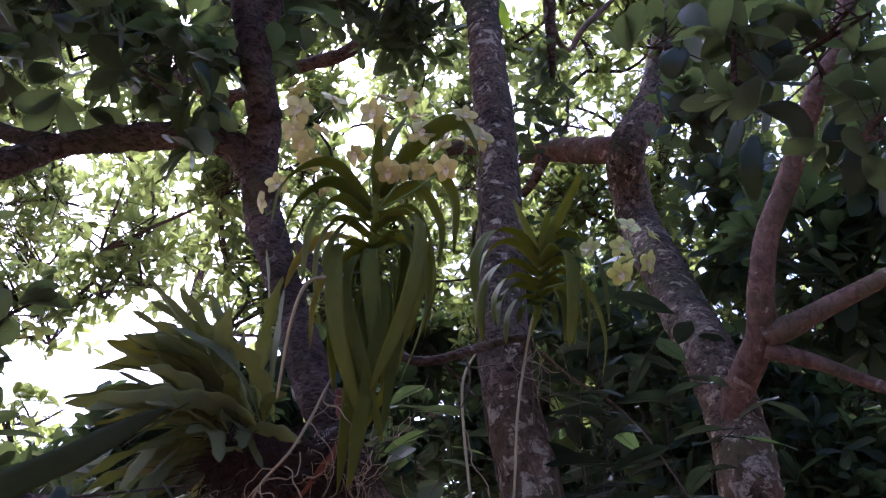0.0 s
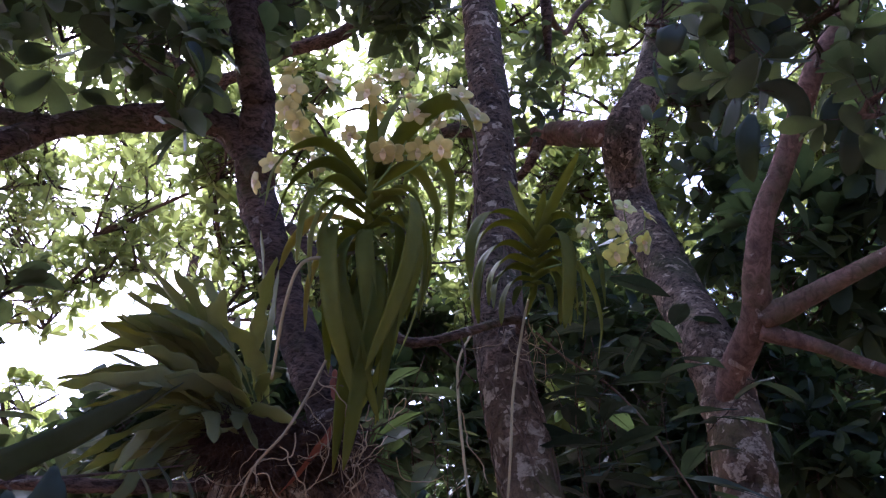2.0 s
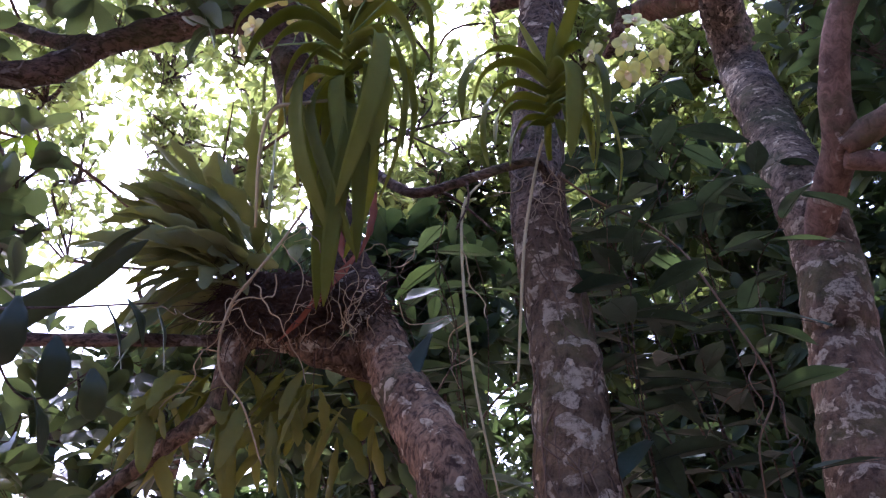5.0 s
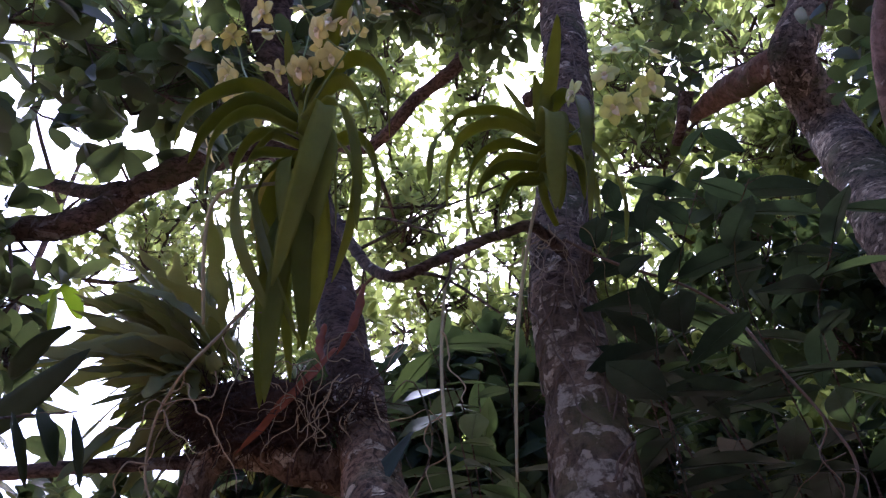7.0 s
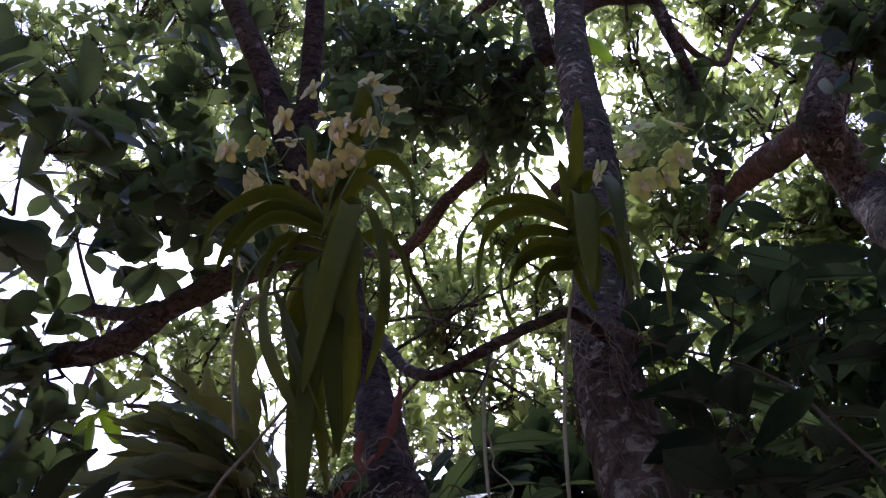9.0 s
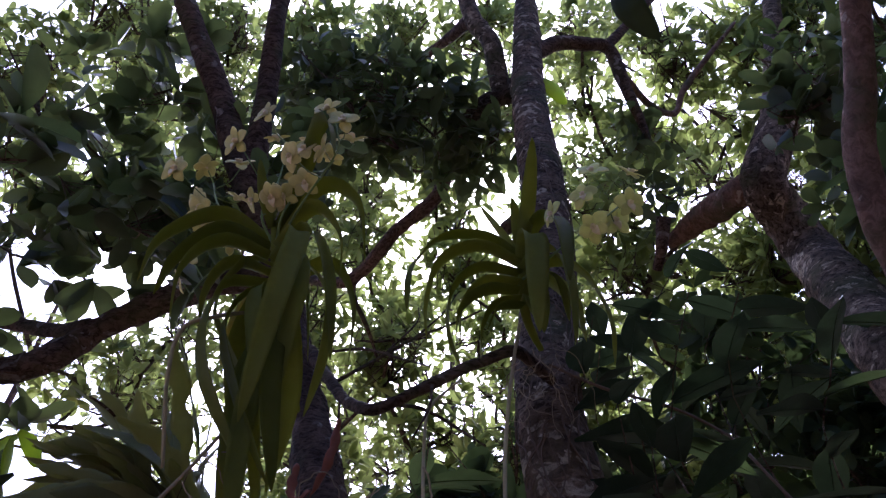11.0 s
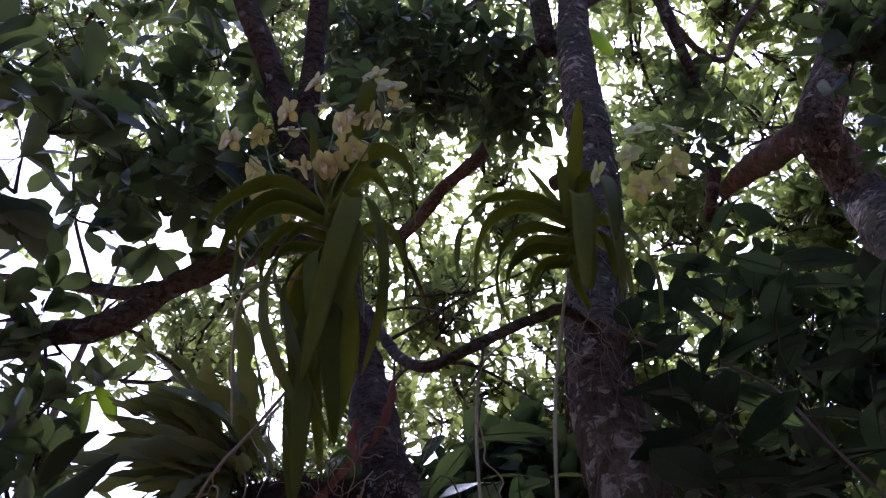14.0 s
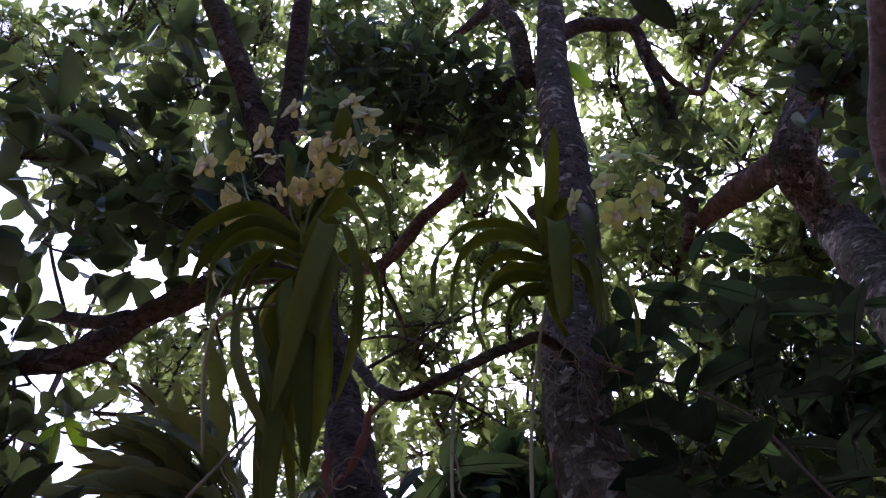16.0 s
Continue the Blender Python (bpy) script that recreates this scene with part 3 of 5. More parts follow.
crown(second, [((-0.572, 2.149, 4.370), 0.42, 80), ((-0.275, 2.344, 4.194), 0.32, 64), ((-0.774, 2.064, 4.499), 0.3, 40), ((0.507, 2.882, 4.224), 0.2, 14), ((0.533, 3.110, 4.054), 0.18, 9), ((-0.420, 2.300, 4.080), 0.20, 20), ((-0.112, 2.500, 4.110), 0.20, 22), ((-0.700, 2.250, 4.150), 0.2, 18), ((-0.250, 2.560, 4.120), 0.16, 12)], 0.105, LEAF_NEAR, 26, slim=0.36)
crown(third, [((1.059, 2.679, 3.769), 0.18, 10), ((1.117, 2.771, 3.414), 0.18, 10), ((1.196, 2.617, 3.743), 0.2, 11), ((1.171, 2.619, 3.878), 0.22, 7), ((1.211, 2.782, 3.619), 0.18, 6)], 0.125, LEAF_NEAR, 22, slim=0.44)
crown(third, [((0.495, 0.986, 2.436), (0.10, 0.10, 0.09), 7), ((0.644, 1.016, 2.531), (0.14, 0.14, 0.08), 11), ((0.694, 0.999, 2.336), 0.11, 8), ((0.426, 1.028, 2.545), 0.10, 6)], 0.082, LEAF_NEAR, 34, slim=0.42)
crown(third, [((1.379, 2.962, 4.490), 0.26, 9), ((1.491, 3.179, 4.289), 0.26, 9), ((1.331, 3.249, 4.272), 0.22, 6), ((1.135, 2.984, 4.525), 0.24, 6), ((1.575, 3.538, 5.283), 0.32, 18), ((1.271, 3.565, 5.327), 0.32, 15), ((1.716, 3.809, 5.032), 0.32, 18)], 0.10, LEAF_MID, 31, slim=0.4)
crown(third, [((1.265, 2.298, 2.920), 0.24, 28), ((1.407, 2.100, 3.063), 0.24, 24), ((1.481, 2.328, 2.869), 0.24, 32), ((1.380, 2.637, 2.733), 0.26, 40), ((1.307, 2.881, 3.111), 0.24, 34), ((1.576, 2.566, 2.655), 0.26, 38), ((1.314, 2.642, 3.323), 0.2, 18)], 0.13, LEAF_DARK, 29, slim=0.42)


BOUGH = [(1.137, 1.790, 3.107), (0.713, 1.106, 2.536), (0.644, 1.038, 2.584), (0.539, 1.023, 2.611), (0.424, 1.053, 2.628)]
part("twig", tube(BOUGH, [0.008, 0.006, 0.005, 0.004, 0.002], 8, 40, 0.1, 30), BARK_DARK, third)
for k, (base, mid, tip, width, turn) in enumerate((
    ((0.573, 1.091, 2.424), (0.619, 1.074, 2.385), (0.647, 1.119, 2.333), 0.049, 20), ((0.640, 1.268, 2.502), (0.615, 1.271, 2.418), (0.639, 1.324, 2.374), 0.049, 80),
    ((0.550, 1.125, 2.435), (0.538, 1.134, 2.390), (0.524, 1.165, 2.365), 0.036, 60), ((0.613, 1.024, 2.540), (0.598, 1.031, 2.486), (0.608, 1.066, 2.470), 0.043, 90),
    ((0.616, 0.973, 2.560), (0.635, 0.975, 2.516), (0.669, 1.000, 2.513), 0.043, 30), ((0.378, 0.913, 2.398), (0.363, 0.917, 2.369), (0.361, 0.939, 2.353), 0.047, 70),
    ((0.343, 0.943, 2.347), (0.346, 0.949, 2.311), (0.361, 0.972, 2.295), 0.028, 50)) + (((0.744, 1.087, 2.364), (0.720, 1.100, 2.300), (0.718, 1.143, 2.265), 0.049, 80),
    ((0.778, 1.104, 2.334), (0.773, 1.117, 2.270), (0.775, 1.161, 2.235), 0.047, 80), ((0.731, 1.125, 2.435), (0.716, 1.137, 2.385), (0.717, 1.171, 2.354), 0.040, 90),
    ((0.506, 1.028, 2.603), (0.482, 1.030, 2.572), (0.458, 1.049, 2.566), 0.040, 20), ((0.550, 1.028, 2.603), (0.543, 1.050, 2.538), (0.563, 1.090, 2.494), 0.049, 80),
    ((0.617, 1.122, 2.508), (0.620, 1.143, 2.471), (0.622, 1.195, 2.450), 0.040, 90), ((0.731, 1.024, 2.540), (0.722, 1.024, 2.472), (0.721, 1.074, 2.452), 0.047, 60))):
    base, mid, tip = (np.array(v) for v in (base, mid, tip))
    part("leaf", strap([base, mid, tip], width, 20, 0.25, 0.0012, 0.02, 0.6, 0.3, k, turn, 14), LEAF_NEAR, third)
    joint = min(spline(BOUGH, 40), key=lambda q: np.linalg.norm(q - base))
    part("twig", tube([joint, (joint + base) / 2 + np.array((0.01, 0.02, 0.02)), base, (base + mid) / 2], [0.0028, 0.002, 0.0014, 0.0008], 6, 16), BARK_DARK, third)


# ---- the trees behind ----
def back_tree(base, lean, label, seed, leaf_length, mat, *clumps):
    """A tree with a trunk, a limb to every clump of its crown, and leaves in whorls."""
    rr = random.Random(seed)
    tree = thing("tree", base, label, "tree", "trees behind")
    b0 = np.array(base, float)
    top = max(b[0][2] for blobs in clumps for b in blobs)
    spine = [b0 + (0, 0, -0.1), b0 + (0.1, 0.05, top * 0.3), b0 + (0.5 * lean[0], 0.4 * lean[1], top * 0.65), b0 + (lean[0], lean[1], top * 1.05)]
    part("trunk", tube(spine, [0.12, 0.085, 0.05, 0.02], 16, 40, 0.16, 4, seed=seed), BARK_DARK, tree)
    nodes = [p for p in spline(spine, 40)[6:]]
    for n, blobs in enumerate(clumps):
        for centre, radius, count in sorted(blobs, key=lambda b: np.linalg.norm(np.array(b[0]) - nodes[12])):
            c = np.array(centre)
            heart = c + np.array((0, 0.15, -0.35)) * radius
            near = min(nodes, key=lambda q: np.linalg.norm(q - heart) + 0.5 * max(0, q[2] - heart[2]))
            nodes.append(heart)
            mid = (near + heart) / 2 + np.array((rr.uniform(-0.15, 0.15), rr.uniform(-0.15, 0.15), rr.uniform(-0.1, 0.2)))
            part("limb", tube([near, mid, heart, c + np.array((rr.uniform(-1, 1), rr.uniform(-1, 1), 0.5)) * radius * 0.7], [0.014, 0.011, 0.008, 0.003], 7, 20, 0.12, seed=seed), BARK_DARK, tree)
        crown(tree, [(c, r, round(1.3 * k)) for c, r, k in blobs], leaf_length, mat, seed * 10 + n, twig=0.003)


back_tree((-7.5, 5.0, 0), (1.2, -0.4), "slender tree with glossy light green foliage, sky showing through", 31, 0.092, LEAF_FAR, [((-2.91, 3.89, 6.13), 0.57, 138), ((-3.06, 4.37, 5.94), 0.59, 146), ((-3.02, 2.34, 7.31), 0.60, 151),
    ((-2.34, 2.68, 7.28), 0.58, 187), ((-2.83, 1.96, 5.63), 0.47, 92), ((-3.13, 2.66, 6.81), 0.58, 141),
    ((-2.45, 2.98, 6.75), 0.56, 172), ((-3.99, 2.68, 6.45), 0.60, 83), ((-2.69, 2.64, 5.61), 0.48, 54),
    ((-2.29, 3.04, 5.84), 0.49, 102), ((-3.57, 3.84, 5.01), 0.54, 68), ((-3.88, 4.28, 4.76), 0.57, 52)], [((-3.58, 1.20, 5.93), 0.51, 110), ((-3.25, 1.45, 6.00), 0.50, 80), ((-3.46, 1.46, 5.26), 0.47, 69),
    ((-3.37, 1.75, 5.54), 0.48, 55), ((-4.57, 2.02, 5.65), 0.57, 75), ((-3.74, 2.06, 4.43), 0.45, 33),
    ((-4.74, 2.68, 4.56), 0.54, 48), ((-4.19, 2.71, 3.74), 0.47, 53), ((-3.20, 3.87, 4.68), 0.51, 81),
    ((-3.16, 3.98, 4.13), 0.49, 55), ((-3.11, 3.98, 3.53), 0.46, 35), ((-2.40, 3.88, 3.56), 0.32, 26), ((-2.19, 4.01, 3.52), 0.32, 26), ((-1.98, 4.06, 3.64), 0.30, 24),
    ((-1.81, 4.09, 3.75), 0.30, 24), ((-2.42, 3.97, 3.34), 0.26, 12), ((-2.24, 4.07, 3.35), 0.26, 12), ((-2.29, 4.22, 2.89), 0.22, 14), ((-2.34, 4.25, 2.70), 0.22, 10), ((-2.30, 1.52, 5.30), 0.42, 32), ((-2.08, 1.62, 5.43), 0.40, 30),
    ((-1.84, 1.77, 5.54), 0.42, 34), ((-2.47, 1.67, 5.14), 0.40, 28), ((-2.60, 1.90, 4.90), 0.34, 30), ((-2.68, 2.48, 3.99), 0.30, 20), ((-2.56, 2.75, 3.94), 0.30, 20), ((-2.34, 2.89, 4.07), 0.32, 26), ((-2.16, 3.00, 4.16), 0.32, 26), ((-2.71, 2.75, 3.74), 0.28, 14), ((-2.50, 2.93, 3.85), 0.28, 16)])
back_tree((-2.9, 7.6, 0), (0.6, -0.8), "tall tree with loose bright green foliage over thin limbs", 33, 0.092, LEAF_FAR, [((-2.25, 3.90, 6.14), 0.55, 126), ((-1.46, 3.58, 5.76), 0.48, 99), ((-2.15, 3.96, 5.53), 0.51, 110),
    ((-1.33, 3.48, 5.03), 0.43, 78), ((-2.80, 4.23, 5.14), 0.53, 118), ((-1.78, 3.47, 4.49), 0.41, 54),
    ((-1.47, 4.08, 5.01), 0.47, 92), ((-2.98, 4.75, 4.93), 0.56, 130), ((-2.29, 4.72, 4.91), 0.53, 54)], [((-1.23, 3.61, 4.11), 0.38, 62), ((-2.91, 4.88, 4.42), 0.54, 92), ((-1.94, 4.21, 4.02), 0.44, 32),
    ((-1.30, 2.64, 6.30), 0.48, 146), ((-1.11, 3.37, 7.36), 0.58, 186), ((-1.34, 2.80, 5.69), 0.44, 125),
    ((-1.91, 4.14, 4.56), 0.46, 34), ((-1.98, 3.85, 3.89), 0.42, 34), ((-1.88, 4.71, 4.34), 0.49, 55)])
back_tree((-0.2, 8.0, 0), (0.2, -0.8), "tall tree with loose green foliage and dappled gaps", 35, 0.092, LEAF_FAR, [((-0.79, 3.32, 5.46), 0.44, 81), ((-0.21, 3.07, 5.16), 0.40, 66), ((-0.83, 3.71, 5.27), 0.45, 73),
    ((-0.28, 4.34, 5.91), 0.51, 111), ((-0.79, 3.73, 4.71), 0.41, 72), ((-0.27, 4.48, 5.36), 0.49, 73),
    ((-0.90, 4.51, 4.76), 0.47, 92), ((-0.20, 3.59, 4.09), 0.36, 40), ((-1.29, 3.98, 3.88), 0.40, 50),
    ((-0.90, 4.74, 4.33), 0.46, 58), ((-0.24, 4.39, 4.13), 0.42, 40), ((-1.33, 4.31, 3.59), 0.41, 33),
    ((-0.72, 3.99, 3.44), 0.37, 31), ((-0.27, 5.32, 4.08), 0.48, 71)], [((-1.47, 5.00, 3.42), 0.46, 27), ((-0.78, 4.52, 3.23), 0.40, 51), ((-1.53, 5.45, 3.08), 0.48, 55),
    ((-0.88, 5.36, 3.05), 0.46, 118), ((-1.50, 5.56, 2.64), 0.48, 74), ((-1.47, 5.69, 2.22), 0.48, 99),
    ((-0.25, 3.04, 6.05), 0.46, 117), ((-1.08, 3.35, 6.27), 0.50, 160), ((-0.31, 4.09, 4.23), 0.40, 56),
    ((-0.44, 4.28, 3.84), 0.40, 102), ((-1.05, 3.35, 4.13), 0.36, 17), ((-0.93, 4.23, 4.77), 0.45, 26),
    ((-1.18, 4.06, 4.24), 0.42, 34), ((-1.05, 4.31, 3.86), 0.41, 54)])
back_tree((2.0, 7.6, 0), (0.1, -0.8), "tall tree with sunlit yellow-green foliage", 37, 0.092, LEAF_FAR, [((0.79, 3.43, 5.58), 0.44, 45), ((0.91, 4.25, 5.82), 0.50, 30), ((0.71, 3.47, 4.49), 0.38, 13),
    ((0.82, 4.24, 4.56), 0.43, 42), ((0.89, 4.87, 4.41), 0.47, 105), ((0.71, 4.09, 3.49), 0.37, 70),
    ((0.27, 3.36, 5.50), 0.43, 59), ((0.29, 3.78, 5.34), 0.44, 63), ((0.25, 3.46, 4.48), 0.37, 58),
    ((0.25, 3.64, 4.13), 0.37, 40), ((0.29, 4.50, 4.19), 0.43, 63), ((0.28, 4.66, 3.76), 0.42, 70)], [((0.38, 3.97, 7.06), 0.57, 104), ((0.10, 4.02, 5.49), 0.47, 51), ((0.79, 4.59, 5.73), 0.52, 45),
    ((-0.04, 4.06, 4.77), 0.43, 42), ((0.44, 4.09, 4.57), 0.42, 40), ((0.86, 4.06, 4.32), 0.41, 69),
    ((0.03, 5.07, 4.81), 0.50, 75), ((-0.12, 5.20, 4.28), 0.48, 81), ((0.21, 5.75, 3.93), 0.51, 165),
    ((0.51, 5.08, 4.69), 0.49, 55), ((0.81, 4.50, 4.28), 0.43, 57), ((0.75, 4.30, 4.54), 0.43, 42)], [((1.38, 3.46, 5.62), 0.46, 115), ((1.57, 4.19, 5.75), 0.51, 68), ((1.50, 4.23, 5.14), 0.47, 44),
    ((2.25, 4.47, 5.35), 0.51, 145), ((1.39, 4.15, 4.50), 0.43, 73), ((1.84, 3.85, 4.28), 0.41, 103),
    ((1.30, 4.10, 3.95), 0.40, 97), ((1.91, 4.22, 4.02), 0.42, 109), ((1.57, 5.19, 4.02), 0.48, 161),
    ((1.94, 4.50, 3.68), 0.43, 113), ((2.99, 5.34, 4.09), 0.53, 176), ((1.26, 4.14, 4.93), 0.45, 53),
    ((1.26, 4.23, 4.28), 0.42, 85)], [((0.81, 3.51, 5.42), 0.36, 24), ((1.02, 3.78, 5.20), 0.38, 29), ((0.77, 3.96, 5.07), 0.34, 19), ((1.33, 3.64, 5.26), 0.38, 29), ((0.65, 3.24, 5.60), 0.34, 22),
    ((0.34, 3.12, 5.66), 0.34, 40), ((1.17, 3.42, 5.44), 0.36, 40), ((0.63, 3.74, 5.25), 0.30, 19), ((2.41, 3.67, 4.66), 0.44, 117), ((2.48, 4.01, 4.40), 0.44, 121), ((2.87, 4.88, 4.41), 0.51, 162)])
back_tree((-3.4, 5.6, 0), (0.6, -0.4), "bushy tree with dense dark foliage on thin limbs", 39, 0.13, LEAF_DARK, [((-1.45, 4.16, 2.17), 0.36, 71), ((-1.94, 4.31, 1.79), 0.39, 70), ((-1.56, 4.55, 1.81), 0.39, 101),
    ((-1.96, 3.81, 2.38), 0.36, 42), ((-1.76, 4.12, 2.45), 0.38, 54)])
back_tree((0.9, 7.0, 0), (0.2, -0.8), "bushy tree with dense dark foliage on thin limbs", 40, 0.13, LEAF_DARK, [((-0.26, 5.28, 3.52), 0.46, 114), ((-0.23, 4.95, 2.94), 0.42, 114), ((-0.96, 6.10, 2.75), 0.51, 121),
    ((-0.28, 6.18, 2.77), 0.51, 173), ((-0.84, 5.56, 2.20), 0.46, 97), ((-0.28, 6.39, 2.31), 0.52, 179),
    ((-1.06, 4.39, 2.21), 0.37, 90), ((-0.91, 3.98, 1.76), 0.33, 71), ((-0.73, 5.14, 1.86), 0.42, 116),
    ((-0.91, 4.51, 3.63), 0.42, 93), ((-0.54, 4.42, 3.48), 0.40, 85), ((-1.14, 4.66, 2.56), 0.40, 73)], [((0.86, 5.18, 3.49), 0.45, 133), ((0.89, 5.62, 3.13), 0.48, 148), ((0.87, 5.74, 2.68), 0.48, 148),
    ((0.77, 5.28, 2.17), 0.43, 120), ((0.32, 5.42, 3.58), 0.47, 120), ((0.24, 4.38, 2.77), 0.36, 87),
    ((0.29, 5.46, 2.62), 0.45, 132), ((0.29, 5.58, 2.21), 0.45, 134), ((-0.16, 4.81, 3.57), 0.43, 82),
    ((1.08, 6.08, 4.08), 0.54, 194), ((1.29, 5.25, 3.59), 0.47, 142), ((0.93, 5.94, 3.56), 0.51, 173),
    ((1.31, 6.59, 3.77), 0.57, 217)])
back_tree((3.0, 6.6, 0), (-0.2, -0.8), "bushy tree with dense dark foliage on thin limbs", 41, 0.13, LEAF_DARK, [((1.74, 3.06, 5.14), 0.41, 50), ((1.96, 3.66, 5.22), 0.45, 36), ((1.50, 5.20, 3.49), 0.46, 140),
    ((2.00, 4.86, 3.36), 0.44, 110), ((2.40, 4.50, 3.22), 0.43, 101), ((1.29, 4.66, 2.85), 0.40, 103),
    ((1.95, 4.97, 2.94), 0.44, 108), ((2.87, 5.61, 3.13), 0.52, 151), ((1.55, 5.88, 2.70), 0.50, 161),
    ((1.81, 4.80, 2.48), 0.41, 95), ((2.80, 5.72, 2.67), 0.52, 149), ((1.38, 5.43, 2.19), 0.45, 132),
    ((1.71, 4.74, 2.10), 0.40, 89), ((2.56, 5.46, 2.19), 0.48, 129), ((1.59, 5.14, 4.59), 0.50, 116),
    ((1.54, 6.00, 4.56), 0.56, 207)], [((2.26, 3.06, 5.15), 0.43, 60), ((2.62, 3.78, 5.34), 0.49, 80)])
# Unseen tree round the viewpoint, added to keep sky light off the trunk fronts.
back_tree((-3.6, -3.2, 0), (1.0, 1.0), "unseen spreading tree, added to block sky light from behind", 44, 0.2, LEAF_DARK, [((-1.8, -0.2, 6.4), 1.3, 292), ((0.6, -0.4, 6.6), 1.4, 316), ((2.6, 0.2, 6.2), 1.3, 292), ((-2.6, -2.0, 4.6), 1.4, 462), ((0.2, -2.8, 4.8), 1.5, 512), ((2.8, -2.2, 4.6), 1.4, 620)],
          [((-3.4, 0.2, 4.4), 1.3, 316), ((-3.2, -1.6, 2.4), 1.3, 438), ((-1.2, -3.2, 2.2), 1.4, 512), ((1.4, -3.2, 2.2), 1.4, 512), ((3.2, -1.8, 2.4), 1.3, 620), ((3.6, 0.6, 4.2), 1.3, 640), ((3.4, 1.0, 2.2), 1.2, 640), ((2.6, 0.4, 0.9), 1.0, 316), ((2.5, 1.0, 3.4), 0.9, 285), ((2.9, 1.9, 3.7), 0.9, 285), ((3.0, 1.9, 2.2), 0.9, 285)])


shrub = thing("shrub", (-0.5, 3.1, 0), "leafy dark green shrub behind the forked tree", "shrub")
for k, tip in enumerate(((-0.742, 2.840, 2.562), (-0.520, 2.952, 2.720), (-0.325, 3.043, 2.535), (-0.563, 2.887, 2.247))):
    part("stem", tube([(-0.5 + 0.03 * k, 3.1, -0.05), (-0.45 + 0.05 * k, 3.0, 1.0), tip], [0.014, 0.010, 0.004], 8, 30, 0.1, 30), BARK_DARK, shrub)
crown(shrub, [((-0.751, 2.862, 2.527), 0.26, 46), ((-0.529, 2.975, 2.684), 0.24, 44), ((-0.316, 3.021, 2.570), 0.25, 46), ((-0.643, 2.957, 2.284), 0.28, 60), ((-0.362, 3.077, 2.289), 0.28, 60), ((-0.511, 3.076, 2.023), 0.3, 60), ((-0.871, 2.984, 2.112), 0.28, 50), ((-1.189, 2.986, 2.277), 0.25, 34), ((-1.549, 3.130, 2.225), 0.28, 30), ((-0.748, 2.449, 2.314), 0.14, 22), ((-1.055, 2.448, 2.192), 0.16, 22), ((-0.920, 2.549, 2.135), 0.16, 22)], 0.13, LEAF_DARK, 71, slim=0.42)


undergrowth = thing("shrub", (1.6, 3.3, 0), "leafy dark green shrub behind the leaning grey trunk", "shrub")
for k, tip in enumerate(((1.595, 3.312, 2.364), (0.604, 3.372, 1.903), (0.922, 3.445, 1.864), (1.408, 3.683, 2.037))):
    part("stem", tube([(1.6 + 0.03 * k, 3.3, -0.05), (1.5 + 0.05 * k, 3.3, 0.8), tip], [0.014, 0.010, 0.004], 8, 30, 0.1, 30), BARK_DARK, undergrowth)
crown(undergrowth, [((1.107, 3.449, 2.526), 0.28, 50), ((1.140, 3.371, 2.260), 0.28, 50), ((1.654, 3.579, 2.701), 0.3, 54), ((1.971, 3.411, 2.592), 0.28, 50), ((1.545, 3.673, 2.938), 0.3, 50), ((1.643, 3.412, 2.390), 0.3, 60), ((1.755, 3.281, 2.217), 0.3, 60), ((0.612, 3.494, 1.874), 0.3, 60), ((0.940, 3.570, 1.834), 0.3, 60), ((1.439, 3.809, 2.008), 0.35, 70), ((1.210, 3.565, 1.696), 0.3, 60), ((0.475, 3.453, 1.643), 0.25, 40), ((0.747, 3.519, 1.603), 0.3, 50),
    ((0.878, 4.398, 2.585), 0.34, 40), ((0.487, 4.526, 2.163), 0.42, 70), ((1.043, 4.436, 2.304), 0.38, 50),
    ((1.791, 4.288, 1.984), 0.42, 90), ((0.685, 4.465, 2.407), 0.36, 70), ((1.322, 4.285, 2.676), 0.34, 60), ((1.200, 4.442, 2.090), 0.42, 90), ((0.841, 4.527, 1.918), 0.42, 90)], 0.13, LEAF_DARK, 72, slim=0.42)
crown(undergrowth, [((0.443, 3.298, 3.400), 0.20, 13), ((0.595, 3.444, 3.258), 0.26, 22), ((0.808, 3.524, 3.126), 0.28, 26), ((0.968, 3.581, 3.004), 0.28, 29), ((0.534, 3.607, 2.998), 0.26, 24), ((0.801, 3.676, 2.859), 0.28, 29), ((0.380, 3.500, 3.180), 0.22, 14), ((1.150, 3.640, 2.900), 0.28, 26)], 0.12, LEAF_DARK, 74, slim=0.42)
# Clumps meant as sunlit: the sun is put in by the paler leaf colour.
crown(undergrowth, [((0.511, 4.378, 2.786), 0.34, 34), ((0.801, 4.294, 2.956), 0.30, 26), ((0.900, 4.700, 2.450), 0.36, 40), ((0.600, 4.700, 2.500), 0.36, 40), ((1.250, 4.700, 2.250), 0.36, 30)], 0.12, LEAF_FAR, 73, slim=0.42)


